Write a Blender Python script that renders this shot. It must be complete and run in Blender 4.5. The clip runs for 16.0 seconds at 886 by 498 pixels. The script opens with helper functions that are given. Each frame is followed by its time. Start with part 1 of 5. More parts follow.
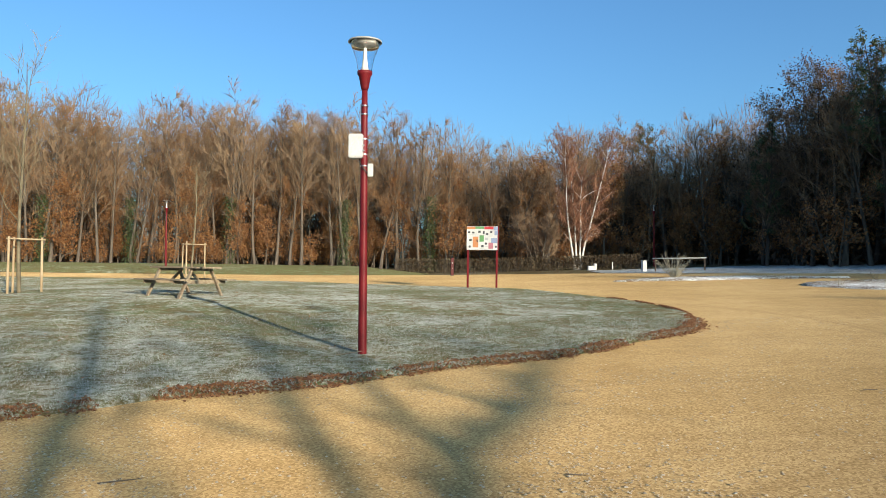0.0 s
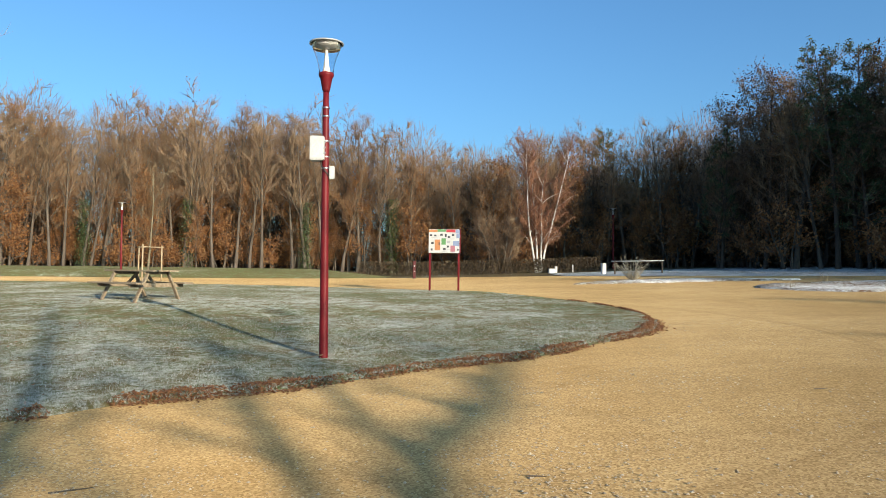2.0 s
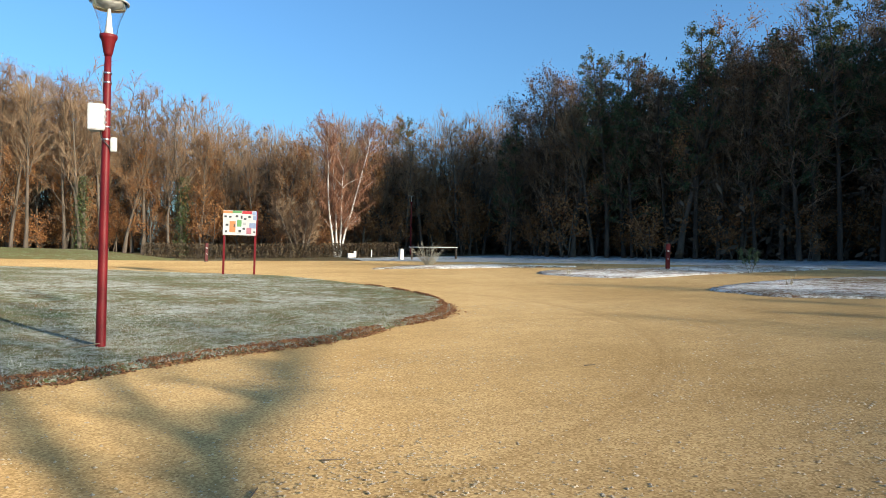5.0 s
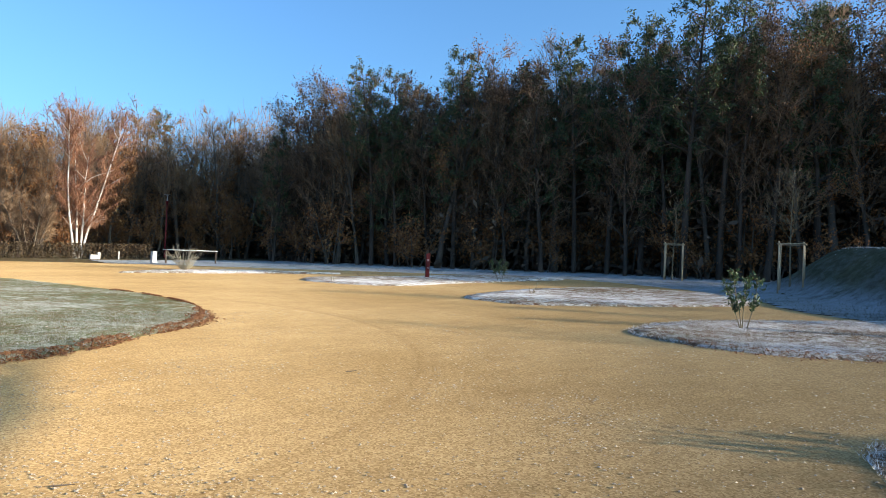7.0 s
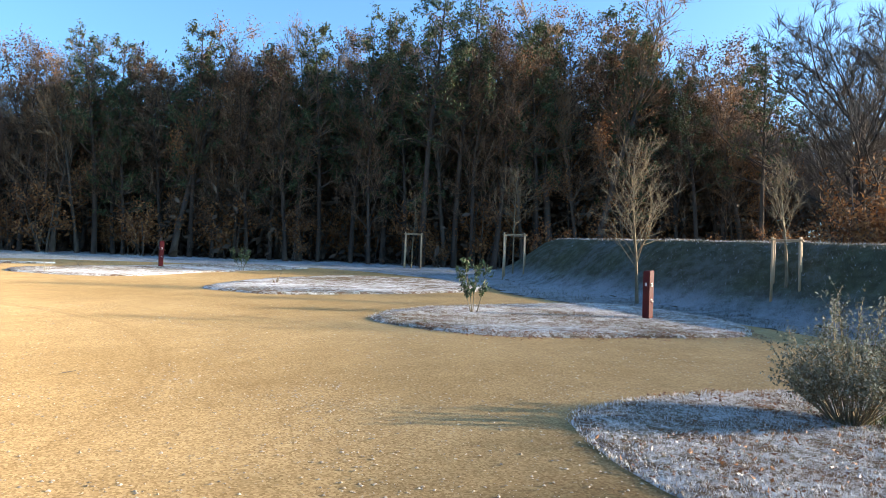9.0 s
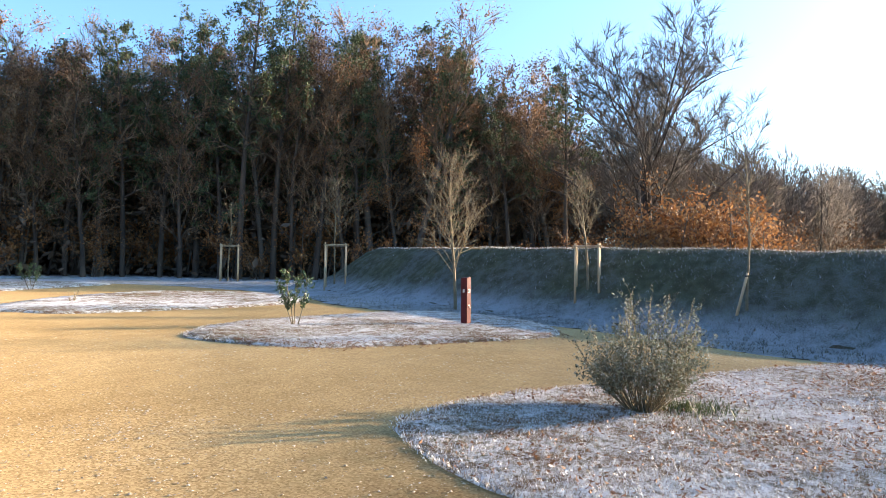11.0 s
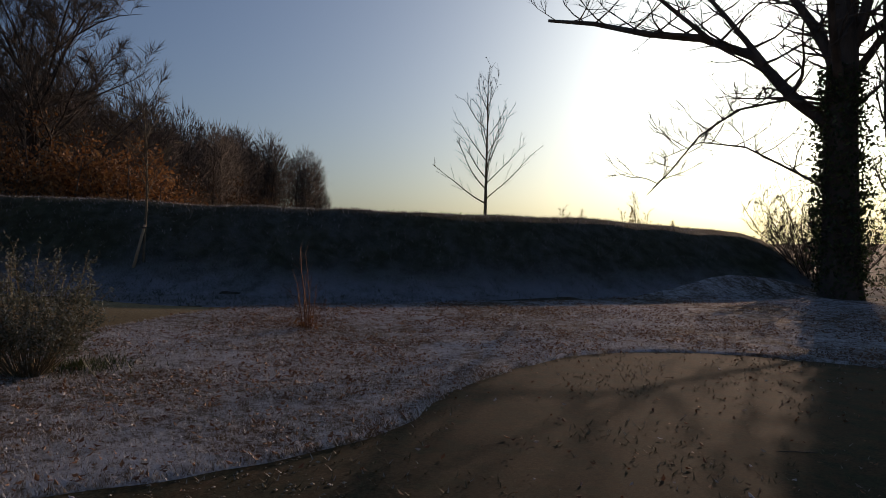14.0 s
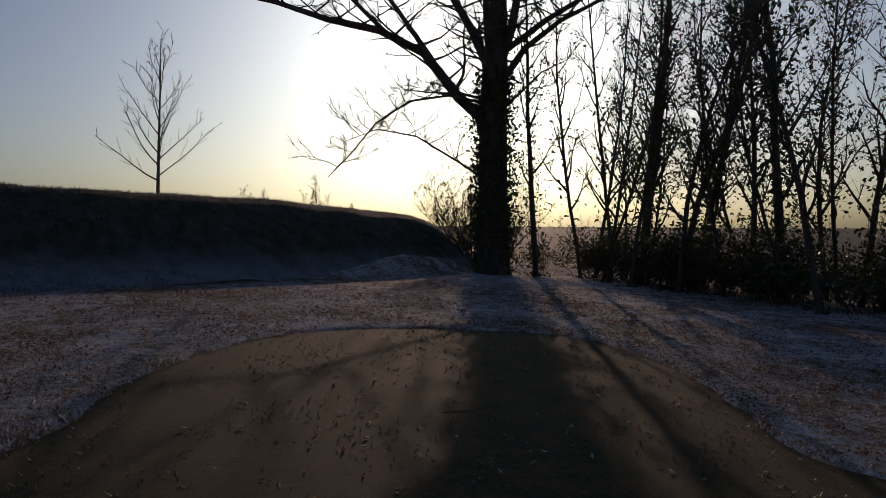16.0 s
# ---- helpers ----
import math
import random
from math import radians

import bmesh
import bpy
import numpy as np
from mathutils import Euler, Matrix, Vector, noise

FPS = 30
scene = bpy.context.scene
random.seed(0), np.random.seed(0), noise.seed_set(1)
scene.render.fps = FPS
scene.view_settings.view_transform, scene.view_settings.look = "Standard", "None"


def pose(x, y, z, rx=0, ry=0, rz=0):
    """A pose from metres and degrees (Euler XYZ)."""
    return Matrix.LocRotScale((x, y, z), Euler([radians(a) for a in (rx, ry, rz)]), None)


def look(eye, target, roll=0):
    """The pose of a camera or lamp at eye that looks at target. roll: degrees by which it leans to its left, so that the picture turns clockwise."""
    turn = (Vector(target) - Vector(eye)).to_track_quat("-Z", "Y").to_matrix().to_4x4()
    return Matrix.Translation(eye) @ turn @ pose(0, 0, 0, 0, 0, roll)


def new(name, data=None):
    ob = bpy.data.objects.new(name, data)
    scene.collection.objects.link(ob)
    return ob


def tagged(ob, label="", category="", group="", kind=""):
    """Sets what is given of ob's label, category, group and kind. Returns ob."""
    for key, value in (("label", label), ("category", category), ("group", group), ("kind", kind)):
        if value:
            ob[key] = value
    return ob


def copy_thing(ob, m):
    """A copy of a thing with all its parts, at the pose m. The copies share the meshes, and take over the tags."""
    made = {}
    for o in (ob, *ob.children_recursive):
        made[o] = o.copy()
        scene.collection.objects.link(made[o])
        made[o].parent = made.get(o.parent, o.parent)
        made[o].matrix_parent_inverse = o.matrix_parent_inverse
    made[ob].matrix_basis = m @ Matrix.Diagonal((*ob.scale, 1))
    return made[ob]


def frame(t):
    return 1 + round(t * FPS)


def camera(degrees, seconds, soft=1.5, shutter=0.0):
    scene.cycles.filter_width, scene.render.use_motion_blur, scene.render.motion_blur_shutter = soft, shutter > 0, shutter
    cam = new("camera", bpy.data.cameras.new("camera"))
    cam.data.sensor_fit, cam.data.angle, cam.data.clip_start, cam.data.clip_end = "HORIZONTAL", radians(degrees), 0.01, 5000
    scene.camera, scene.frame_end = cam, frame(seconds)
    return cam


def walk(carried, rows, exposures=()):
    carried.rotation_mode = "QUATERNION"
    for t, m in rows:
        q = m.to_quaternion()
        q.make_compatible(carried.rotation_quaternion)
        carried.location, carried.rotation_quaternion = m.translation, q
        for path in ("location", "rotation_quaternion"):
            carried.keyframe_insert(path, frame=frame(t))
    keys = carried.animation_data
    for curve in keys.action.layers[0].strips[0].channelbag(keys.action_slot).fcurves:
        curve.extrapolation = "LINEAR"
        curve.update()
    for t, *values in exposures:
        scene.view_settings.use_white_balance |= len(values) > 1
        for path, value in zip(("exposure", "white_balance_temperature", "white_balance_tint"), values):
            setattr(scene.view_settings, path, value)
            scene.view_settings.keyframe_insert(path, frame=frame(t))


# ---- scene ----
cam = camera(63.86, 16.0, soft=0.85)

from mathutils.geometry import delaunay_2d_cdt

# The camera stands on one spot, 1.55 m over the gravel, and turns to its right: seconds, yaw, pitch, lean to the left.
PATH = [
    (0, 0.36, 1.59, 0.85),
    (0.5, 0.22, 2.11, 0.97),
    (1, -0.46, 2.38, 1.02),
    (1.5, -2.25, 1.72, 1.12),
    (2, -2.70, 1.87, 0.78),
    (2.5, -2.75, 1.61, 0.87),
    (3, -3.31, 1.28, 0.91),
    (3.5, -11.92, 1.61, 1.15),
    (3.7, -14.44, 1.56, 1.17),
    (5.8, -22.99, 0.56, 1.72),
    (6, -25.31, 0.67, 1.65),
    (6.5, -30.98, 1.15, 1.66),
    (7, -37.53, 2.20, 2.65),
    (7.5, -41.74, 2.07, 2.39),
    (8, -47.42, 2.11, 2.73),
    (8.5, -53.19, 2.51, 2.73),
    (8.7, -55.41, 2.45, 2.55),
    (10.8, -69.28, 2.56, 0.80),
    (11, -72.26, 3.31, 0.59),
    (11.5, -80.30, 2.49, 1.14),
    (12, -88.87, 2.53, 0.69),
    (12.5, -96.74, 1.95, 1.79),
    (13, -103.89, 1.20, 1.10),
    (13.5, -111.54, 0.87, 0.20),
    (14, -118.21, -0.38, -0.11),
    (14.5, -124.28, -1.49, -0.30),
    (15, -129.61, -2.17, -1.05),
    (15.5, -136.51, -1.57, -0.94),
    (16, -143.43, -1.88, 0.19),
]
EYE = 1.55


def turned(yaw, pitch, lean):
    return pose(0, 0, EYE, 90 + pitch, 0, yaw) @ pose(0, 0, 0, 0, 0, lean)


# stops, white balance in kelvin, tint: the picture darkens and warms as it turns into the light
EXPOSURES = [(0.0, 0.55, 6500, 8), (3.5, 0.6, 6500, 9), (7.0, 1.05, 6500, 12), (8.5, 1.4, 6600, 14), (11.0, 1.95, 7300, 19), (11.5, 1.5, 7500, 22), (12.0, 1.0, 7700, 25),
             (12.5, 0.4, 7800, 28), (13.5, -0.75, 7900, 32), (14.5, -1.35, 7700, 35), (16.0, -1.5, 7600, 37)]
walk(cam, [(t, turned(yaw, pitch, lean)) for t, yaw, pitch, lean in PATH], EXPOSURES)

# ---- sky and sun: a clear winter morning ----
SUN_AZ, SUN_EL = radians(146.3), radians(15.6)      # clockwise from +y
world = bpy.data.worlds.new("morning_sky")
scene.world = world
world.use_nodes = True
wn = world.node_tree
sky = wn.nodes.new("ShaderNodeTexSky")
sky.sky_type, sky.sun_disc = "NISHITA", False
sky.sun_elevation, sky.sun_rotation = SUN_EL, SUN_AZ
sky.air_density, sky.dust_density, sky.ozone_density = 1.0, 2.7, 3.0
wn.nodes["Background"].inputs["Strength"].default_value = 0.135
tint = wn.nodes.new("ShaderNodeMix")                # the deep blue of cold, clean air
tint.data_type, tint.blend_type = "RGBA", "MULTIPLY"
tint.inputs["Factor"].default_value, tint.inputs["B"].default_value = 1.0, (0.65, 0.98, 1.18, 1)
wn.links.new(sky.outputs["Color"], tint.inputs["A"])
wn.links.new(tint.outputs["Result"], wn.nodes["Background"].inputs["Color"])
sun_data = bpy.data.lights.new("sun", "SUN")
sun_data.energy, sun_data.angle, sun_data.color = 5.0, radians(0.53), (1.0, 0.84, 0.63)
sun = new("sun", sun_data)
SUN_DIR = Vector((math.sin(SUN_AZ) * math.cos(SUN_EL), math.cos(SUN_AZ) * math.cos(SUN_EL), math.sin(SUN_EL)))
sun.matrix_world = look(SUN_DIR * 60, (0, 0, 0))


# ---- materials ----
def nodes_of(name):
    m = bpy.data.materials.new(name)
    m.use_nodes = True
    nt = m.node_tree
    return m, nt, nt.nodes["Principled BSDF"]


def tex(nt, kind, scale, detail=4.0, rough=0.6, coord=None, stretch=None):
    """A noise or voronoi texture in metres of the object's own space."""
    c = coord or nt.nodes.new("ShaderNodeTexCoord").outputs["Object"]
    if stretch:
        mp = nt.nodes.new("ShaderNodeMapping")
        mp.inputs["Scale"].default_value = stretch
        nt.links.new(c, mp.inputs["Vector"])
        c = mp.outputs["Vector"]
    n = nt.nodes.new("ShaderNodeTexNoise" if kind == "noise" else "ShaderNodeTexVoronoi")
    n.inputs["Scale"].default_value = scale
    if kind == "noise":
        n.inputs["Detail"].default_value, n.inputs["Roughness"].default_value = detail, rough
    nt.links.new(c, n.inputs["Vector"])
    return n.outputs["Fac"] if kind == "noise" else n.outputs["Color" if kind == "cells" else "Distance"]


def ramp(nt, fac, stops):
    r = nt.nodes.new("ShaderNodeValToRGB")
    el = r.color_ramp.elements
    while len(el) < len(stops):
        el.new(0.5)
    for e, (p, c) in zip(el, stops):
        e.position, e.color = p, (*c, 1)
    nt.links.new(fac, r.inputs["Fac"])
    return r.outputs["Color"]


def mix(nt, fac, a, b, how="MIX"):
    m = nt.nodes.new("ShaderNodeMix")
    m.data_type, m.blend_type = "RGBA", how
    for sock, v in ((m.inputs["Factor"], fac), (m.inputs["A"], a), (m.inputs["B"], b)):
        if isinstance(v, (int, float)):
            sock.default_value = v
        elif isinstance(v, tuple):
            sock.default_value = (*v, 1)
        else:
            nt.links.new(v, sock)
    return m.outputs["Result"]


def bump(nt, bsdf, height, strength, distance):
    b = nt.nodes.new("ShaderNodeBump")
    b.inputs["Strength"].default_value, b.inputs["Distance"].default_value = strength, distance
    nt.links.new(height, b.inputs["Height"])
    nt.links.new(b.outputs["Normal"], bsdf.inputs["Normal"])


def surface(name, dark, light, scale=3.0, fine=40.0, rough=0.8, metal=0.0, bump_at=0.4, depth=0.004, stretch=None, island=False):
    """Two scales of noise between two colours, with the fine one as relief."""
    m, nt, b = nodes_of(name)
    big, small = tex(nt, "noise", scale, stretch=stretch), tex(nt, "noise", fine, stretch=stretch)
    col = mix(nt, ramp(nt, big, [(0.35, (0, 0, 0)), (0.65, (1, 1, 1))]), dark, light)
    col = mix(nt, 0.35, col, ramp(nt, small, [(0.3, (0.35, 0.35, 0.35)), (0.7, (1, 1, 1))]), "MULTIPLY")
    if island:
        g = nt.nodes.new("ShaderNodeNewGeometry")
        col = mix(nt, 0.55, col, ramp(nt, g.outputs["Random Per Island"], [(0.0, (0.35, 0.35, 0.35)), (0.6, (1, 1, 1)), (1.0, (1.25, 1.15, 1.0))]), "MULTIPLY")
    nt.links.new(col, b.inputs["Base Color"])
    b.inputs["Roughness"].default_value, b.inputs["Metallic"].default_value = rough, metal
    bump(nt, b, small, bump_at, depth)
    return m


def leafy(name, stops, through_light=0.3, rough=0.7):
    """Thin leaves or needles, each of its own colour, that let some light through."""
    m, nt, b = nodes_of(name)
    g = nt.nodes.new("ShaderNodeNewGeometry")
    o = nt.nodes.new("ShaderNodeObjectInfo")
    col = ramp(nt, g.outputs["Random Per Island"], stops)
    col = mix(nt, 0.4, col, ramp(nt, o.outputs["Random"], [(0.0, (0.6, 0.6, 0.6)), (1.0, (1.0, 1.0, 1.0))]), "MULTIPLY")
    nt.links.new(col, b.inputs["Base Color"])
    b.inputs["Roughness"].default_value = rough
    t = nt.nodes.new("ShaderNodeBsdfTranslucent")
    nt.links.new(col, t.inputs["Color"])
    s = nt.nodes.new("ShaderNodeMixShader")
    s.inputs["Fac"].default_value = through_light
    nt.links.new(b.outputs["BSDF"], s.inputs[1])
    nt.links.new(t.outputs["BSDF"], s.inputs[2])
    nt.links.new(s.outputs["Shader"], nt.nodes["Material Output"].inputs["Surface"])
    return m


ARCS = ((-2.33, 13.1, 9.6, 0.62), (-2.33, 13.1, 9.78, 0.35), (-2.33, 13.1, 11.1, 0.22), (16.0, -6.0, 12.6, 0.15))


def gravel_material():
    m, nt, b = nodes_of("packed_gravel")
    big, mid, tracks = tex(nt, "noise", 0.22, 3), tex(nt, "noise", 1.6, 5), tex(nt, "noise", 0.5, 4, 0.6, None, (1.0, 6.0, 1.0))
    cells, grains, dust = tex(nt, "cells", 60), tex(nt, "noise", 90, 3), tex(nt, "voronoi", 60)
    col = mix(nt, ramp(nt, big, [(0.35, (0, 0, 0)), (0.65, (1, 1, 1))]), (0.305, 0.203, 0.089), (0.39, 0.271, 0.13))
    col = mix(nt, 0.35, col, ramp(nt, mid, [(0.3, (0.62, 0.58, 0.55)), (0.62, (1, 1, 1))]), "MULTIPLY")
    col = mix(nt, 0.22, col, ramp(nt, tracks, [(0.4, (0.7, 0.68, 0.66)), (0.6, (1, 1, 1))]), "MULTIPLY")
    shaded_soil_at = nt.nodes.new("ShaderNodeTexCoord")       # trodden earth and moss by the hedgerow, with the shade there darkening their colour
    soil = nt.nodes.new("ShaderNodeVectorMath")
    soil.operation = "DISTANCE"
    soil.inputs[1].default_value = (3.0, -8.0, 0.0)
    nt.links.new(shaded_soil_at.outputs["Object"], soil.inputs[0])
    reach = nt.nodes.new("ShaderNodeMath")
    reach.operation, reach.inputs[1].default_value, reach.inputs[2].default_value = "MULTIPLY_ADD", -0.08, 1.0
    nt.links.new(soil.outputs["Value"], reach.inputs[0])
    shaded_earth = mix(nt, 0.45, ramp(nt, reach.outputs["Value"], [(0.0, (0, 0, 0)), (0.6, (1, 1, 1))]), mid)
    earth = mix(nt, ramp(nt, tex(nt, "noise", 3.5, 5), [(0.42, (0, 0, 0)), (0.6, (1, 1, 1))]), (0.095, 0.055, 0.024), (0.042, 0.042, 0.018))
    col = mix(nt, ramp(nt, shaded_earth, [(0.32, (0, 0, 0)), (0.58, (0.95, 0.95, 0.95))]), col, earth)
    for cx, cy, radius, depth in ARCS:                        # faint curved wheel marks
        at = nt.nodes.new("ShaderNodeTexCoord")
        dist = nt.nodes.new("ShaderNodeVectorMath")
        dist.operation = "DISTANCE"
        dist.inputs[1].default_value = (cx, cy, 0.4)
        nt.links.new(at.outputs["Object"], dist.inputs[0])
        off = nt.nodes.new("ShaderNodeMath")
        off.operation = "SUBTRACT"
        off.inputs[1].default_value = radius
        nt.links.new(dist.outputs["Value"], off.inputs[0])
        size = nt.nodes.new("ShaderNodeMath")
        size.operation = "ABSOLUTE"
        nt.links.new(off.outputs["Value"], size.inputs[0])
        band = ramp(nt, size.outputs["Value"], [(0.0, (depth,) * 3), (0.05, (depth * 0.5,) * 3), (0.13, (0, 0, 0))])
        band = mix(nt, 1.0, band, ramp(nt, mid, [(0.36, (0, 0, 0)), (0.56, (1, 1, 1))]), "MULTIPLY")
        col = mix(nt, band, col, (0.22, 0.14, 0.06))
    bw = nt.nodes.new("ShaderNodeRGBToBW")
    nt.links.new(cells, bw.inputs["Color"])
    col = mix(nt, 0.6, col, ramp(nt, bw.outputs["Val"], [(0.1, (0.42, 0.38, 0.33)), (0.5, (0.95, 0.95, 0.95)), (0.9, (1.5, 1.6, 1.75))]), "MULTIPLY")
    nt.links.new(col, b.inputs["Base Color"])
    b.inputs["Roughness"].default_value = 0.9
    hgt = mix(nt, 0.3, mix(nt, 0.5, grains, tex(nt, "noise", 48, 5, 0.75)), dust)
    bump(nt, b, mix(nt, 0.2, hgt, mid), 0.45, 0.008)
    return m


def frost_ground(name, soil, green, frost, amount):
    """Short turf with rime on it: green and straw under a broken coat of white."""
    m, nt, b = nodes_of(name)
    big, mid, clump, fine = tex(nt, "noise", 0.35, 3), tex(nt, "noise", 2.5, 5), tex(nt, "noise", 11, 4, 0.7), tex(nt, "noise", 38, 6, 0.75)
    col = mix(nt, ramp(nt, mid, [(0.4, (0, 0, 0)), (0.6, (1, 1, 1))]), soil, green)
    rime = mix(nt, 0.42, mix(nt, 0.5, fine, clump), mix(nt, 0.5, big, mid))
    col = mix(nt, ramp(nt, rime, [(0.60 - amount * 0.27, (0, 0, 0)), (0.67 - amount * 0.22, (1, 1, 1))]), col, frost)
    nt.links.new(col, b.inputs["Base Color"])
    b.inputs["Roughness"].default_value = 0.85
    bump(nt, b, mix(nt, 0.5, fine, clump), 1.0, 0.06)
    b.inputs["Diffuse Roughness"].default_value, b.inputs["Specular IOR Level"].default_value = 1.0, 0.08
    return m


def matte(m):
    """Rough, dusty ground: dull against the light and bright with it."""
    b = m.node_tree.nodes["Principled BSDF"]
    b.inputs["Diffuse Roughness"].default_value = 1.0
    b.inputs["Specular IOR Level"].default_value = 0.08
    return m


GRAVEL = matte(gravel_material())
WILD = frost_ground("rough_ground", (0.075, 0.048, 0.026), (0.065, 0.062, 0.032), (0.32, 0.34, 0.35), 0.22)
LAWN = frost_ground("frosted_lawn", (0.13, 0.105, 0.05), (0.085, 0.11, 0.045), (0.40, 0.41, 0.38), 0.44)
VERGE = frost_ground("rimed_verge", (0.15, 0.088, 0.05), (0.115, 0.10, 0.048), (0.70, 0.70, 0.70), 0.53)
BARK = surface("grey_brown_bark", (0.07, 0.054, 0.040), (0.155, 0.125, 0.098), 2.0, 25, 0.9, 0, 0.8, 0.02, (1, 1, 0.25))
TWIGS = surface("fine_twigs", (0.165, 0.104, 0.061), (0.31, 0.208, 0.126), 0.6, 12, 0.9)
# darker BARK: for pines, and with shade toned into other trunks
PINE_SHADE_BARK = surface("pine_and_shaded_bark", (0.045, 0.033, 0.026), (0.105, 0.075, 0.054), 2.0, 25, 0.9, 0, 0.8, 0.02, (1, 1, 0.25))
BIRCH = surface("white_birch_bark", (0.42, 0.40, 0.37), (0.70, 0.68, 0.65), 1.5, 14, 0.7, 0, 0.3, 0.004, (0.4, 0.4, 2.0))
RUSSET = leafy("russet_leaves", [(0.0, (0.14, 0.056, 0.020)), (0.5, (0.29, 0.125, 0.040)), (1.0, (0.42, 0.215, 0.085))])
# brown leaves with the dark wood's shade put into their colour
SHADED_BROWN = leafy("shade_toned_brown_leaves", [(0.0, (0.06, 0.035, 0.020)), (0.6, (0.135, 0.075, 0.039)), (1.0, (0.22, 0.115, 0.055))], 0.2)
NEEDLES = leafy("pine_needles", [(0.0, (0.025, 0.042, 0.017)), (0.6, (0.06, 0.088, 0.034)), (1.0, (0.11, 0.135, 0.05))], 0.2)
IVY = leafy("ivy_leaves", [(0.0, (0.02, 0.035, 0.012)), (0.7, (0.06, 0.09, 0.025)), (1.0, (0.12, 0.15, 0.05))], 0.15, 0.45)
UNDERWOOD = leafy("tangled_underwood", [(0.0, (0.035, 0.023, 0.015)), (0.6, (0.075, 0.050, 0.032)), (1.0, (0.12, 0.08, 0.05))], 0.1)


# ---- terrain ----
CREST = [(31.5, 15.0, 1.75), (29.6, 12.2, 3.4), (26.4, 8.2, 3.2), (23.2, 4.1, 2.97), (18.4, -3.0, 2.55), (16.6, -8.0, 2.36), (16.2, -13.3, 2.28), (15.7, -19.0, 1.9), (15.9, -21.8, 0.1)]


def smooth(a, b, v):
    k = min(1.0, max(0.0, (v - a) / (b - a)))
    return k * k * (3 - 2 * k)


def plain(x, y):
    """The gentle slope that everything stands on; it levels out far away."""
    r = math.hypot(x, y)
    k = 1.0 if r < 75 else 75 / r
    x, y = x * k, y * k
    z = 0.0453 * (0.5 * (x + math.sqrt(x * x + 4.0)) - 1.0) + 0.0262 * y
    z += 0.30 * math.exp(-((x + 6.5) ** 2 / 60 + (y - 18.5) ** 2 / 45))
    return z - 0.9 * smooth(55, 140, r) * smooth(0, 30, -y)


def gz(x, y):
    """Height of the ground, with the earth bank along one side."""
    z = plain(x, y)
    if x < 6 or x > 48 or y < -34 or y > 26:
        return z
    best = None
    for (ax, ay, az), (bx, by, bz) in zip(CREST, CREST[1:]):
        dx, dy = bx - ax, by - ay
        u = min(1, max(0, ((x - ax) * dx + (y - ay) * dy) / (dx * dx + dy * dy)))
        px, py = ax + u * dx, ay + u * dy
        d = math.hypot(x - px, y - py)
        if best is None or d < best[0]:
            side = dx * (y - py) - dy * (x - px)
            best = (d, side, az + u * (bz - az))
    d, side, top = best
    wide = 3.5 if side < 0 else 7.0
    k = 1 - smooth(0.35, wide, d)
    return max(z, z + (top - z) * k + 0.06 * k * noise.noise((x * 0.8, y * 0.8, 3)))


def ground_mesh(name, xs, ys, inside, material, lift=0.0, label="", rough=0.0):
    """A sheet over the terrain on a grid, kept where inside(x, y) holds."""
    verts, faces, ids = [], [], {}

    def vid(i, j):
        if (i, j) not in ids:
            x, y = xs[i], ys[j]
            ids[(i, j)] = len(verts)
            verts.append((x, y, gz(x, y) + (lift(x, y) if callable(lift) else lift) + (rough * noise.noise((x * 1.7, y * 1.7, 0)) if rough else 0)))
        return ids[(i, j)]

    for i in range(len(xs) - 1):
        for j in range(len(ys) - 1):
            if inside((xs[i] + xs[i + 1]) / 2, (ys[j] + ys[j + 1]) / 2):
                faces.append((vid(i, j), vid(i + 1, j), vid(i + 1, j + 1), vid(i, j + 1)))
    me = bpy.data.meshes.new(name)
    me.from_pydata(verts, [], faces)
    me.materials.append(material)
    me.shade_smooth()
    return tagged(new(name, me), label, "ground", "", "structure")


def spaced(spans):
    out = [spans[0][0]]
    for a, b, step in spans:
        n = max(1, round((b - a) / step))
        out += [a + (b - a) * (k + 1) / n for k in range(n)]
    return out


def blob(points, n=14):
    """A smooth closed outline through a few corners."""
    out, m = [], len(points)
    for k in range(m):
        p0, p1, p2, p3 = (Vector(points[(k + d) % m]) for d in (-1, 0, 1, 2))
        for s in range(n):
            u = s / n
            q = 0.5 * (2 * p1 + (p2 - p0) * u + (2 * p0 - 5 * p1 + 4 * p2 - p3) * u * u + (3 * p1 - p0 - 3 * p2 + p3) * u ** 3)
            w = 0.05 * noise.noise((q.x * 2.1, q.y * 2.1, 5))
            out.append((q.x + w, q.y + w))
    return out


SPANS = {}


def within(poly, x, y):
    if id(poly) not in SPANS:
        SPANS[id(poly)] = (min(p[0] for p in poly), max(p[0] for p in poly), min(p[1] for p in poly), max(p[1] for p in poly))
    x0, x1, y0, y1 = SPANS[id(poly)]
    if not (x0 < x < x1 and y0 < y < y1):
        return False
    hit, m = False, len(poly)
    for k in range(m):
        (ax, ay), (bx, by) = poly[k], poly[k - 1]
        if (ay > y) != (by > y) and x < (bx - ax) * (y - ay) / (by - ay) + ax:
            hit = not hit
    return hit


def edge_gap(poly, x, y):
    """Distance to an outline."""
    best = 1e9
    for k in range(len(poly)):
        (ax, ay), (bx, by) = poly[k - 1], poly[k]
        dx, dy = bx - ax, by - ay
        u = min(1, max(0, ((x - ax) * dx + (y - ay) * dy) / (dx * dx + dy * dy + 1e-9)))
        best = min(best, (x - ax - u * dx) ** 2 + (y - ay - u * dy) ** 2)
    return math.sqrt(best)


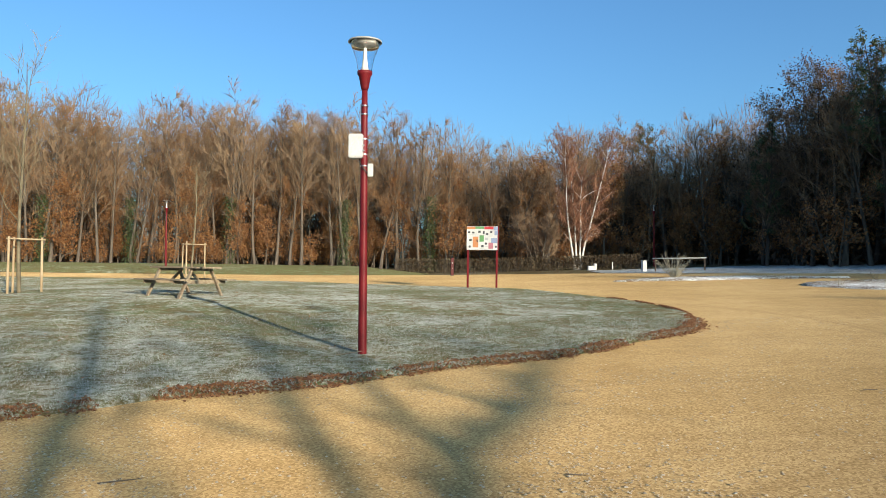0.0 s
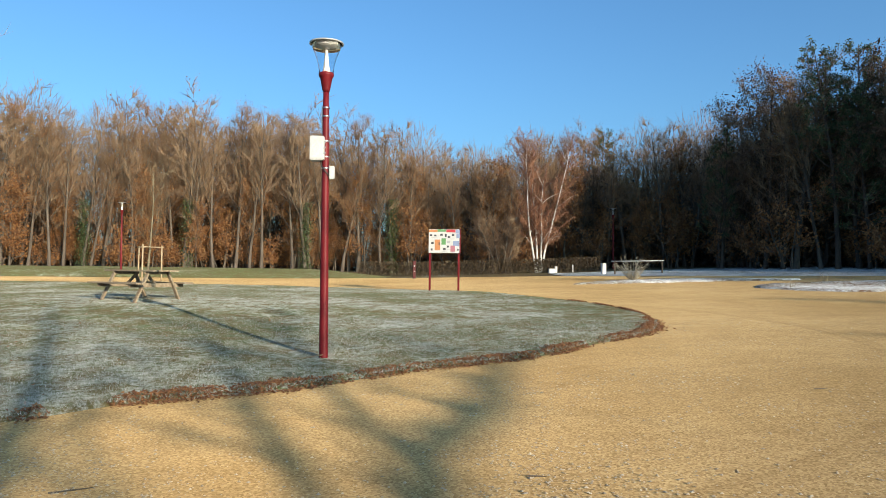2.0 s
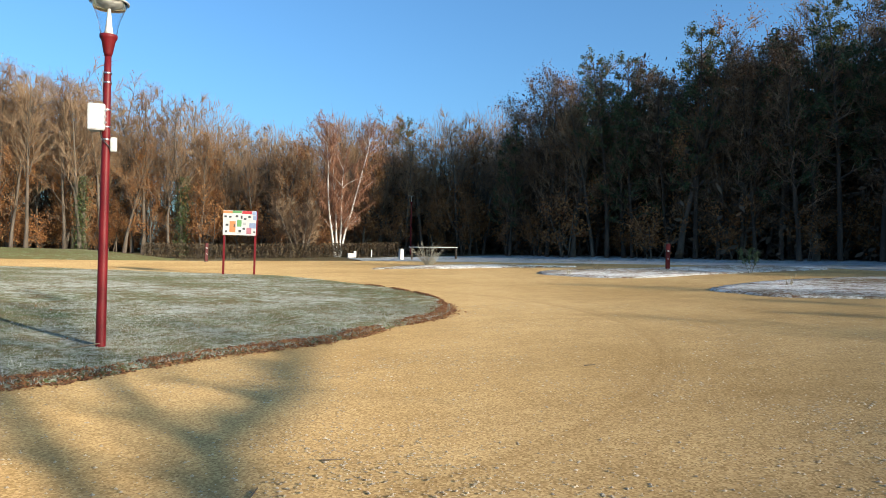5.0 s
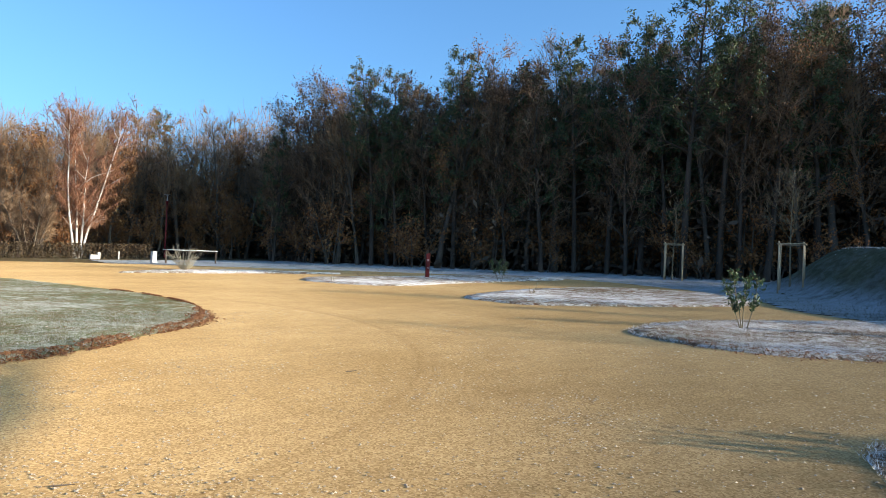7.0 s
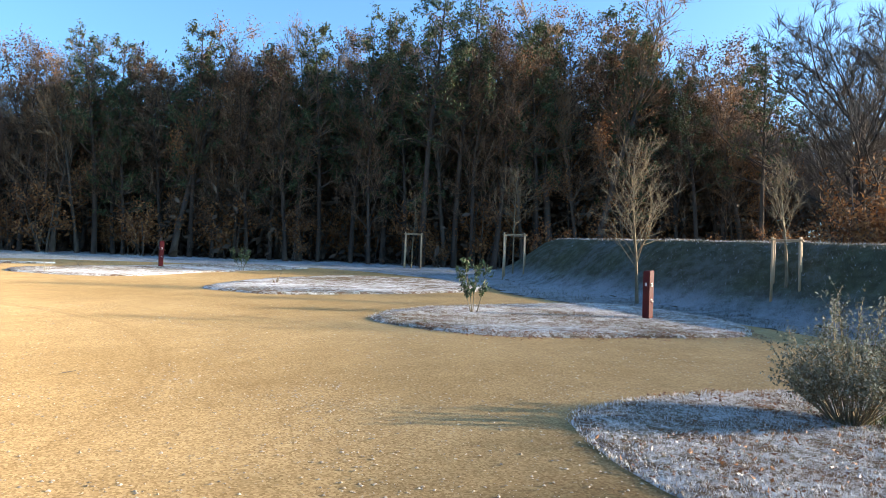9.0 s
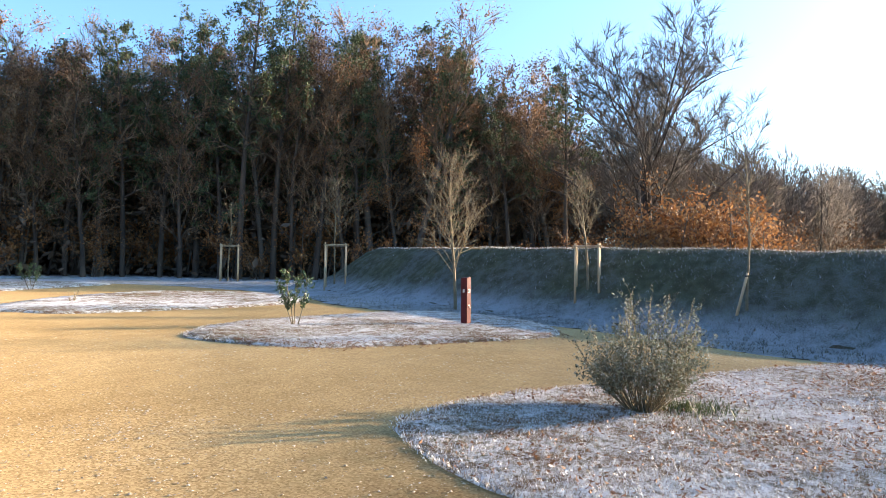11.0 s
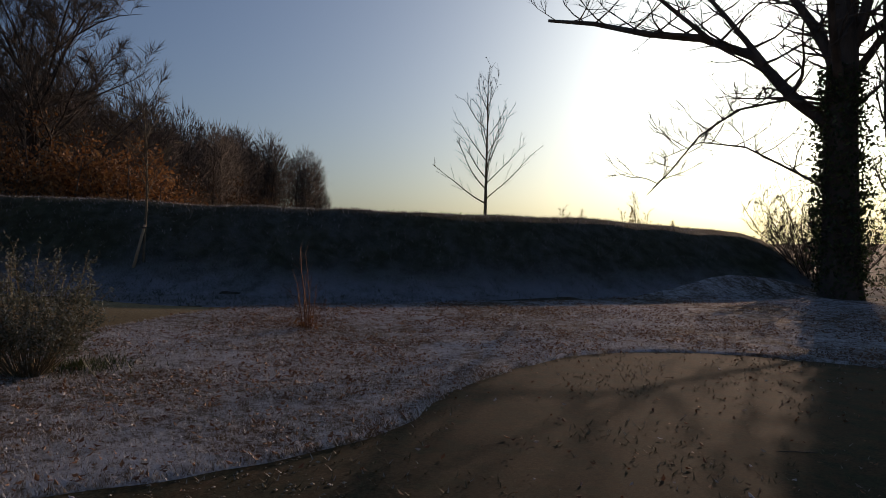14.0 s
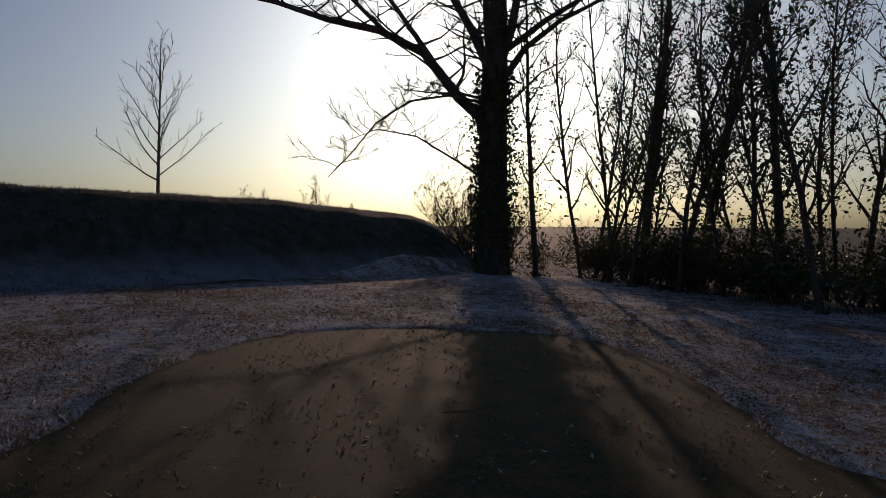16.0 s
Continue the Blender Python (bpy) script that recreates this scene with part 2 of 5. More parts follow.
def bed(name, outline, material, label, lift=0.05, step=0.6, dome=0.0):
    """A turf bed a few centimetres proud of the gravel, with a rounded rim."""
    m = len(outline)
    inner = []
    for k, (x, y) in enumerate(outline):
        (ax, ay), (bx, by) = outline[k - 1], outline[(k + 1) % m]
        nx, ny = -(by - ay), bx - ax
        ln = math.hypot(nx, ny) or 1
        if not within(outline, x + nx / ln * 0.03, y + ny / ln * 0.03):
            nx, ny = -nx, -ny
        inner.append(Vector((x + nx / ln * 0.10, y + ny / ln * 0.10)))
    pts = list(inner)
    x0, x1 = min(p[0] for p in outline), max(p[0] for p in outline)
    y0, y1 = min(p[1] for p in outline), max(p[1] for p in outline)
    rows = int((y1 - y0) / step)
    for j in range(rows + 1):
        y = y0 + (j + 0.5) * step
        for i in range(int((x1 - x0) / step) + 1):
            x = x0 + (i + 0.25 + 0.5 * (j % 2)) * step
            if within(outline, x, y) and edge_gap(outline, x, y) > 0.3 * step + 0.15:
                pts.append(Vector((x, y)))
    flat = delaunay_2d_cdt(pts, [(k, (k + 1) % m) for k in range(m)], [list(range(m))], 1, 1e-5)
    bm = bmesh.new()
    made = []
    for v in flat[0]:
        up = lift + 0.015 * noise.noise((v.x * 2, v.y * 2, 7)) + (dome * smooth(0, 3, edge_gap(outline, v.x, v.y)) if dome else 0)
        made.append(bm.verts.new((v.x, v.y, gz(v.x, v.y) + up)))
    for f in flat[2]:
        bm.faces.new([made[k] for k in f])
    low = [bm.verts.new((x, y, gz(x, y) - 0.02)) for x, y in outline]
    high = [bm.verts.new((p.x, p.y, gz(p.x, p.y) + lift)) for p in inner]
    for k in range(m):
        bm.faces.new((low[k - 1], low[k], high[k], high[k - 1]))
    bmesh.ops.remove_doubles(bm, verts=bm.verts[:], dist=0.02)
    bmesh.ops.recalc_face_normals(bm, faces=bm.faces[:])
    me = bpy.data.meshes.new(name)
    bm.to_mesh(me)
    bm.free()
    if me.polygons and me.polygons[len(me.polygons) // 2].normal.z < 0:
        me.flip_normals()
    me.materials.append(material)
    me.shade_smooth()
    return tagged(new(name, me), label, "lawn", "", "structure")


LAWN_EDGE = blob([(-14, 3.4), (-7.5, 4.6), (-3.99, 6.35), (-2.83, 7.28), (-1.89, 7.75), (-0.98, 8.3), (0.08, 9.2), (1.68, 10.05), (3.06, 11.36), (4.68, 13.2), (5.28, 17.1), (3.85, 23.2), (1.8, 27.6), (-4.5, 31.5), (-12, 33), (-22, 33), (-30, 26), (-30, 12), (-22, 4)])
ISLE_A = blob([(7.2, 31.0), (9.0, 30.2), (13.0, 29.4), (16.2, 28.6), (13.5, 31.8), (10.5, 33.0)], 8)
ISLE_B = blob([(12.2, 24.4), (13.6, 20.9), (17.0, 21.3), (21.5, 22.0), (24.5, 22.6), (23.5, 26.0), (18.0, 26.0), (14.0, 26.2)], 8)
ISLE_C = blob([(13.1, 16.0), (12.9, 14.4), (13.2, 13.2), (14.8, 12.2), (18.2, 10.8), (20.5, 11.0), (22.8, 13.5), (21.5, 17.5), (19.4, 17.9), (16.3, 17.5)], 8)
ISLE_D = blob([(10.95, 8.5), (10.4, 7.1), (10.5, 5.7), (11.25, 4.6), (12.5, 3.4), (14.4, 2.1), (17.0, 3.4), (18.2, 6.3), (15.8, 7.9), (13.3, 8.9)], 8)
ISLE_E = blob([(6.3, 2.45), (5.6, 2.1), (4.95, 1.5), (4.5, 0.7), (4.45, -0.5), (4.65, -1.5), (5.1, -2.4), (5.9, -3.3), (6.7, -4.7), (7.15, -5.9), (6.95, -7.2), (6.1, -8.5), (4.4, -9.4), (2.65, -8.1), (1.5, -6.5), (0.4, -5.5), (-3, -6.2), (-12, -8.5), (-22, -12), (-22, -19), (-8, -20.5), (4, -22), (11, -21), (13.5, -17), (12.8, -10.5), (12.6, -6), (12.4, -2.6), (10.6, -0.6), (8.9, 0.95), (7.8, 1.95)], 8)

FAR = [160, 240, 400, 700, 1200, 2500]
xs = [-v for v in FAR[::-1]] + spaced([(-120, -40, 8), (-40, 8, 3), (8, 36, 0.6), (36, 60, 3), (60, 120, 8)]) + FAR
ys = [-v for v in FAR[::-1]] + spaced([(-120, -40, 8), (-40, -24, 2), (-24, 18, 0.6), (18, 60, 3), (60, 120, 8)]) + FAR
ground = ground_mesh("ground", xs, ys, lambda x, y: True, WILD, lambda x, y: -0.3 if 11.5 < x < 30 and -21 < y < 20 and gz(x, y) > plain(x, y) + 0.12 else -0.03, "rough leaf-strewn ground with thin frost")

# gravel ends at the far bank, at the verge under the trees and along the shaded grass
YARD = blob([(-60, 0), (-40, -9), (-12, -9.5), (0, -9.5), (4.5, -10.0), (7.0, -9.0), (9.0, -8.6), (12.0, -6.0), (12.7, -2.4), (14.6, 0.2), (16.6, 3.0), (17.9, 6.7), (19.5, 9.7), (22.6, 12.8), (24.5, 17.5), (25.0, 22.5), (21.5, 28.2), (15.0, 35.0), (9.0, 40.5), (0.5, 44.5), (-8, 42.0), (-26, 40), (-60, 38)], 6)
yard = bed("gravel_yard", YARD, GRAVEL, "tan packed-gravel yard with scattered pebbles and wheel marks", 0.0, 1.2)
yard["category"] = "gravel"
lawn = bed("lawn", LAWN_EDGE, LAWN, "round frosted lawn rimmed with fallen leaves", 0.06, 0.7)
for outline, what in ((ISLE_A, "narrow frosted grass island with one pale shrub"), (ISLE_B, "frosted grass island with a red service post"),
                      (ISLE_C, "frosted grass island beside the verge"), (ISLE_D, "white-rimed grass island with a young evergreen"),
                      (ISLE_E, "rimed grass island strewn with fallen brown leaves")):
    bed("grass_island", outline, VERGE, what, 0.03 if outline is ISLE_E else 0.05, 0.6)

def bank_material():
    """White rime on the flat verge, thinning to dark turf where the bank rises."""
    m, nt, b = nodes_of("rimed_bank")
    at = nt.nodes.new("ShaderNodeAttribute")
    at.attribute_name = "turf"
    big, mid, fine = tex(nt, "noise", 0.4, 3), tex(nt, "noise", 3.0, 5), tex(nt, "noise", 38, 6, 0.75)
    under = mix(nt, ramp(nt, mid, [(0.4, (0, 0, 0)), (0.6, (1, 1, 1))]), (0.06, 0.06, 0.035), (0.085, 0.095, 0.05))
    rime = mix(nt, 0.5, fine, mix(nt, 0.5, big, mid))
    flat = mix(nt, ramp(nt, rime, [(0.38, (0, 0, 0)), (0.52, (1, 1, 1))]), under, (0.31, 0.335, 0.36))
    steep = mix(nt, ramp(nt, rime, [(0.48, (0, 0, 0)), (0.62, (1, 1, 1))]), under, (0.13, 0.145, 0.15))
    nt.links.new(mix(nt, at.outputs["Fac"], flat, steep), b.inputs["Base Color"])
    b.inputs["Roughness"].default_value = 0.9
    b.inputs["Diffuse Roughness"].default_value, b.inputs["Specular IOR Level"].default_value = 1.0, 0.08
    bump(nt, b, mix(nt, 0.4, fine, mid), 1.0, 0.07)
    return m


VERGE_W = bank_material()
sheet_x, sheet_y = spaced([(9, 40, 0.45)]), spaced([(-26, 46, 0.45)])
outside = lambda x, y: not within(YARD, x, y) and (y < 20 or x > 8) and x - 0.55 * max(0, 20 - y) < 38 and not (y < -9.5 and x < 10.5)
sheet = ground_mesh("bank", sheet_x, sheet_y, outside, VERGE_W, -0.012, "frosted verge and dark grass bank with a rimed crest")
turf = sheet.data.attributes.new("turf", "FLOAT", "POINT")
turf.data.foreach_set("value", [smooth(0.02, 0.7, v.co.z - plain(v.co.x, v.co.y) + 0.25 * noise.noise((v.co.x * 1.3, v.co.y * 1.3, 2))) for v in sheet.data.vertices])
FARGRASS = frost_ground("far_green_verge", (0.10, 0.088, 0.042), (0.095, 0.105, 0.045), (0.30, 0.31, 0.27), 0.27)
STRIP = blob([(-60, 39), (-26, 41), (-8, 42.6), (-1.5, 45.5), (-2.5, 48.5), (-7, 55), (-25, 54), (-44, 46.5), (-60, 42)], 6)
bed("far_verge", STRIP, FARGRASS, "low green grass bank below the wood", 0.04, 1.5, 0.30)


# ---- trees ----
class Grower:
    """Collects tapered limbs and leaves as plain vertex and face lists."""

    def __init__(self, seed):
        self.rng = random.Random(seed)
        self.slim = 1.0
        self.wood, self.twig, self.leaf = ([], []), ([], []), ([], [])

    def tube(self, to, pts, radii, n):
        V, F = to
        base = len(V)
        for k, (p, r) in enumerate(zip(pts, radii)):
            d = (pts[min(k + 1, len(pts) - 1)] - pts[max(k - 1, 0)]).normalized()
            s = d.cross(Vector((0.31, 0.82, 0.48))).normalized()
            c = d.cross(s)
            for a in range(n):
                w = 2 * math.pi * a / n
                V.append(tuple(p + (s * math.cos(w) + c * math.sin(w)) * r))
        for k in range(len(pts) - 1):
            for a in range(n):
                b = (a + 1) % n
                F.append((base + k * n + a, base + k * n + b, base + (k + 1) * n + b, base + (k + 1) * n + a))

    def spike(self, to, a, b, r):
        V, F = to
        d = (b - a).normalized()
        s = d.cross(Vector((0.3, 0.8, 0.5))).normalized() * r
        c = d.cross(s)
        i = len(V)
        V += [tuple(a + s), tuple(a - s * 0.5 + c * 0.87), tuple(a - s * 0.5 - c * 0.87), tuple(b)]
        F += [(i, i + 1, i + 3), (i + 1, i + 2, i + 3), (i + 2, i, i + 3)]

    def card(self, p, size, long=1.0):
        """One leaf: a bent, pointed blade of two triangles."""
        g = self.rng.gauss
        u = Vector((g(0, 1), g(0, 1), g(0, 1))).normalized()
        w = u.cross(Vector((g(0, 1), g(0, 1), g(0, 1)))).normalized()
        n = u.cross(w) * size * 0.15
        V, F = self.leaf
        i = len(V)
        V += [tuple(p - u * size * long), tuple(p + w * size * 0.5 + n), tuple(p + u * size * long), tuple(p - w * size * 0.5 + n)]
        F += [(i, i + 1, i + 2), (i, i + 2, i + 3)]

    def path(self, start, way, length, steps, wander, lift=0.0):
        pts, d = [start.copy()], way.normalized()
        for _ in range(steps):
            g = self.rng.gauss
            d = (d + Vector((g(0, wander), g(0, wander), g(0, wander) + lift))).normalized()
            pts.append(pts[-1] + d * (length / steps))
        return pts

    def along(self, pts, u):
        k = min(int(u * (len(pts) - 1)), len(pts) - 2)
        return pts[k].lerp(pts[k + 1], u * (len(pts) - 1) - k), (pts[k + 1] - pts[k]).normalized()

    def side(self, way, angle):
        s = way.cross(Vector((self.rng.gauss(0, 1), self.rng.gauss(0, 1), self.rng.gauss(0, 1)))).normalized()
        return (way * math.cos(angle) + s * math.sin(angle)).normalized()

    def limbs(self, trunk, r0, height, n, low, spread, subs, twigs, rise, twig_len=0.7, thick=0.011, sides=4, taper_len=0.5):
        rng = self.rng
        ends = []
        for k in range(n):
            u = low + (0.97 - low) * (k + rng.random()) / n
            p, d = self.along(trunk, u)
            length = height * spread * (1 - taper_len * (u - low) / (1 - low)) * rng.uniform(0.7, 1.2)
            a = 2.4 * k + rng.uniform(-0.4, 0.4)
            way = Vector((math.cos(a), math.sin(a), rise * rng.uniform(0.6, 1.5)))
            limb = self.path(p, way, length, 4, 0.13, 0.07)
            r = (r0 * (1 - u) * 0.5 + 0.012 + 0.004 * length) * self.slim
            self.tube(self.wood, limb, [r * (1 - 0.8 * i / 4) for i in range(5)], sides)
            for _ in range(subs):
                u2 = rng.uniform(0.25, 1.0)
                q, e = self.along(limb, u2)
                bends = 1 if height > 10 else 2
                sub = self.path(q, self.side(e, rng.uniform(0.4, 0.9)), length * rng.uniform(0.22, 0.5), bends, 0.15, 0.08)
                self.tube(self.twig, sub, [r * 0.35 + 0.004, r * 0.22 + 0.003, thick * 0.7][3 - len(sub) if bends == 2 else 0:][:len(sub)] if bends == 2 else [r * 0.35 + 0.004, thick], 3)
                for _ in range(twigs):
                    v, w = self.along(sub, rng.uniform(0.2, 1.0))
                    tip = v + (self.side(w, rng.uniform(0.2, 0.8)) + Vector((0, 0, 0.15))) * twig_len * rng.uniform(0.5, 1.3)
                    self.spike(self.twig, v, tip, thick)
                    ends.append((v, tip))
        return ends

    def mesh(self, name, what, material):
        V, F = what
        if not F:
            return None
        me = bpy.data.meshes.new(name)
        me.from_pydata(V, [], F)
        me.materials.append(material)
        return me


def tree_thing(name, grower, mats, label, category="tree", group=""):
    """An empty at the foot with trunk, crown of twigs and foliage under it."""
    root = tagged(new(name), label, category, group)
    for part_name, what, mat in (("trunk", grower.wood, mats[0]), ("crown", grower.twig, mats[1]), ("foliage", grower.leaf, mats[2])):
        me = grower.mesh(part_name, what, mat)
        if me:
            if part_name == "trunk":
                me.shade_smooth()
            new(part_name, me).parent = root
    return root


def grow_oak(seed, h, r, leaves=250, low=0.35, leaf_low=0.0, n=18, subs=5, twigs=7, thick=0.012, leaf=(0.05, 0.10)):
    """A slender woodland oak or hornbeam, bare above, some russet leaves below."""
    g = Grower(seed)
    trunk = g.path(Vector((0, 0, -0.15)), Vector((g.rng.gauss(0, 0.04), g.rng.gauss(0, 0.04), 1)), h * 0.93, 7, 0.05)
    g.tube(g.wood, trunk, [r * (1.25 if i == 0 else 1) * (1 - 0.86 * i / 7) for i in range(8)], 6)
    g.slim = 0.7
    ends = g.limbs(trunk, r, h, n, low, 0.23, subs, twigs, 1.4, 0.8, thick, 3)
    ends += g.limbs(trunk, r * 0.4, h, 6, 0.12, 0.14, 3, 4, 0.5, 0.6, 0.012)
    for _ in range(leaves):
        main = int(len(ends) * 0.85)
        a, b = ends[g.rng.randrange(main, len(ends)) if g.rng.random() < 0.3 else int(main * g.rng.random() ** (1.0 + 2.5 * leaf_low))]
        g.card(a.lerp(b, g.rng.uniform(0.1, 1.1)) + Vector([g.rng.gauss(0, 0.18) for _ in range(3)]), g.rng.uniform(*leaf))
    return g


def grow_brush(seed, h, leaves=900, leaf=(0.06, 0.11), n=5):
    """Russet undergrowth: several stems with clinging dead leaves."""
    g = Grower(seed)
    for k in range(4):
        a = k * 1.6 + g.rng.random()
        stem = g.path(Vector((0.25 * math.cos(a), 0.25 * math.sin(a), -0.1)), Vector((0.28 * math.cos(a), 0.28 * math.sin(a), 1)), h * g.rng.uniform(0.7, 1.0), 4, 0.1)
        g.tube(g.wood, stem, [0.05 * (1 - 0.8 * i / 4) for i in range(5)], 4)
        ends = g.limbs(stem, 0.05, h, n, 0.12, 0.34, 2, 3, 0.5, 0.4, 0.009, 3)
        for _ in range(leaves // 4):
            p, q = g.rng.choice(ends)
            g.card(p.lerp(q, g.rng.random()) + Vector([g.rng.gauss(0, 0.2) for _ in range(3)]), g.rng.uniform(*leaf))
    return g


def grow_pine(seed, h, r, low=0.35, tufts=1500, spread=0.17, n=30, needle=(0.09, 0.16)):
    """A forest pine with whorled limbs and tufts of needles."""
    g = Grower(seed)
    trunk = g.path(Vector((0, 0, -0.15)), Vector((0, 0, 1)), h, 7, 0.025)
    g.tube(g.wood, trunk, [r * (1 - 0.9 * i / 7) for i in range(8)], 6)
    ends = g.limbs(trunk, r, h, n, low, spread, 4, 3, 0.35, 0.55, 0.012, 3, 0.75)
    for _ in range(12):
        p, d = g.along(trunk, g.rng.uniform(0.08, low))
        g.spike(g.twig, p, p + g.side(d, 1.4) * g.rng.uniform(0.6, 2.0), 0.02)
    for _ in range(tufts):
        p, q = g.rng.choice(ends)
        g.card(p.lerp(q, g.rng.uniform(0.3, 1.15)) + Vector([g.rng.gauss(0, 0.1) for _ in range(3)]), g.rng.uniform(*needle), 1.6)
    return g


def on_curve(pts, u):
    """A point at share u along a line of corners, by length."""
    lens = [math.hypot(b[0] - a[0], b[1] - a[1]) for a, b in zip(pts, pts[1:])]
    want = u * sum(lens)
    for (a, b), ln in zip(zip(pts, pts[1:]), lens):
        if want <= ln:
            k = want / ln
            n = (-(b[1] - a[1]) / ln, (b[0] - a[0]) / ln)
            return a[0] + (b[0] - a[0]) * k, a[1] + (b[1] - a[1]) * k, n
        want -= ln
    return pts[-1][0], pts[-1][1], n


def stand(x, y, turn=0.0, size=1.0, sink=0.0):
    return Matrix.LocRotScale((x, y, gz(x, y) - 0.03 - sink), Euler((0, 0, turn)), (size,) * 3)


def place(proto, x, y, rng, size=1.0):
    """A copy of a tree, turned and sized at chance, on the ground."""
    ob = copy_thing(proto, stand(x, y, rng.uniform(0, 6.28)))
    ob.scale = (size * rng.uniform(0.9, 1.1), size * rng.uniform(0.9, 1.1), size)
    return ob


def merged(name, items, mats, label):
    """Many trees too deep in the wood to be told apart, as one mesh."""
    packed, V, L, T, M, off = {}, [], [], [], [], 0
    for grower, m in items:
        if id(grower) not in packed:
            vs, loops, totals, slots, base = [], [], [], [], 0
            for slot, (pv, pf) in enumerate((grower.wood, grower.twig, grower.leaf)):
                vs += pv
                loops += [i + base for f in pf for i in f]
                totals += [len(f) for f in pf]
                slots += [slot] * len(pf)
                base += len(pv)
            packed[id(grower)] = (np.array(vs), np.array(loops), np.array(totals), np.array(slots))
        vs, loops, totals, slots = packed[id(grower)]
        V.append(vs @ np.array(m.to_3x3()).T + np.array(m.translation))
        L.append(loops + off)
        T.append(totals)
        M.append(slots)
        off += len(vs)
    V, L, T, M = (np.concatenate(a) for a in (V, L, T, M))
    me = bpy.data.meshes.new(name)
    me.vertices.add(len(V))
    me.vertices.foreach_set("co", V.astype(np.float32).ravel())
    me.loops.add(len(L))
    me.loops.foreach_set("vertex_index", L.astype(np.int32))
    me.polygons.add(len(T))
    me.polygons.foreach_set("loop_start", (np.cumsum(T) - T).astype(np.int32))
    for m in mats:
        me.materials.append(m)
    me.polygons.foreach_set("material_index", M.astype(np.int32))
    me.update(calc_edges=True)
    return tagged(new(name, me), label, "woods", "", "stuff")


rng = random.Random(11)
EDGE = [(-62, 36), (-45, 48), (-25, 56), (-4, 58), (8, 55.5), (15, 53), (20, 49)]            # sunlit bare wood
EDGE2 = [(20.0, 46), (23.0, 40.5), (27.5, 32.5), (31.8, 26), (35.0, 20), (39.0, 13), (41.5, 5)]               # dark conifer wood

def grow_thicket(seed, h, cards):
    """A dense dark tangle of stems and brown leaves, deep in the wood."""
    g = Grower(seed)
    for k in range(7):
        a = k * 2.4
        stem = g.path(Vector((0.7 * math.cos(a), 0.7 * math.sin(a), -0.2)), Vector((0.12 * math.cos(a), 0.12 * math.sin(a), 1)), h * g.rng.uniform(0.8, 1), 4, 0.05)
        g.tube(g.wood, stem, [0.07, 0.06, 0.05, 0.035, 0.015], 4)
    for _ in range(cards):
        z = h * g.rng.random() ** 1.1
        g.card(Vector((g.rng.gauss(0, 1.3), g.rng.gauss(0, 1.3), z)), g.rng.uniform(0.11, 0.22) * (1.15 - 0.5 * z / h), 1.2)
    return g


def grow_dome(seed, h, spikes, thick):
    """A bare tree whose crown reads as a rounded haze of fine rising twigs."""
    g = Grower(seed)
    trunk = g.path(Vector((0, 0, -0.2)), Vector((g.rng.gauss(0, 0.03), g.rng.gauss(0, 0.03), 1)), h * 0.85, 5, 0.04)
    g.tube(g.wood, trunk, [0.16, 0.13, 0.11, 0.08, 0.05, 0.02], 5)
    g.slim = 0.7
    g.limbs(trunk, 0.14, h, 9, 0.2, 0.22, 2, 1, 1.3, 0.7, thick, 3)
    for _ in range(spikes):
        d = Vector((g.rng.gauss(0, 1), g.rng.gauss(0, 1), g.rng.gauss(0, 1))).normalized() * g.rng.random() ** 0.4
        p = Vector((d.x * 0.19 * h, d.y * 0.19 * h, h * (0.60 + 0.36 * d.z)))
        way = Vector((d.x + g.rng.gauss(0, 0.35), d.y + g.rng.gauss(0, 0.35), 1.0 + g.rng.gauss(0, 0.4)))
        g.spike(g.twig, p, p + way * g.rng.uniform(0.35, 0.8), thick)
    return g


oaks = [grow_oak(s, h, r, lv, lo, ll, 20, 6, 9, 0.0105, (0.04, 0.075)) for s, h, r, lv, lo, ll in ((1, 13, 0.16, 1500, 0.3, 0.8), (2, 12.2, 0.13, 500, 0.35, 0.5), (3, 13.6, 0.18, 2200, 0.3, 0.7), (4, 12.6, 0.15, 160, 0.4, 0.5), (5, 11.5, 0.12, 1700, 0.25, 0.4))]
beeches = [grow_oak(s, h, r, lv, 0.14, 0.25, 22, 4, 4, 0.010, (0.065, 0.11)) for s, h, r, lv in ((14, 9.5, 0.11, 3600), (15, 8.2, 0.10, 3200))]
browns = [grow_oak(s, h, r, lv, 0.16, 0.05, 24, 5, 5, 0.011, (0.05, 0.095)) for s, h, r, lv in ((16, 14.5, 0.16, 5200), (17, 13, 0.14, 4400))]
lite = [grow_oak(s, h, 0.14, lv, 0.3, 0.9, 13, 4, 7, 0.016, (0.07, 0.12)) for s, h, lv in ((6, 13, 350), (7, 12.4, 160), (8, 13.4, 420))]
tiny = [grow_oak(s, h, 0.14, 40, 0.25, 0.2, 9, 3, 4, 0.03, (0.2, 0.3)) for s, h in ((9, 12), (10, 13))]
domes = [grow_dome(s, h, n, 0.021) for s, h, n in ((18, 12.8, 1000), (19, 12.0, 900))]
far_domes = [grow_dome(s, h, 1150, 0.036) for s, h in ((20, 12.2), (28, 11.2))]
ivied = grow_oak(29, 12.4, 0.16, 300, 0.35, 0.4, 20, 5, 7, 0.0105, (0.05, 0.09))
ivied.leaf = ([], [])
for _ in range(1500):
    z = ivied.rng.uniform(0, 6.0)
    ivied.card(Vector((ivied.rng.gauss(0, 0.28), ivied.rng.gauss(0, 0.28), z)), ivied.rng.uniform(0.06, 0.11))
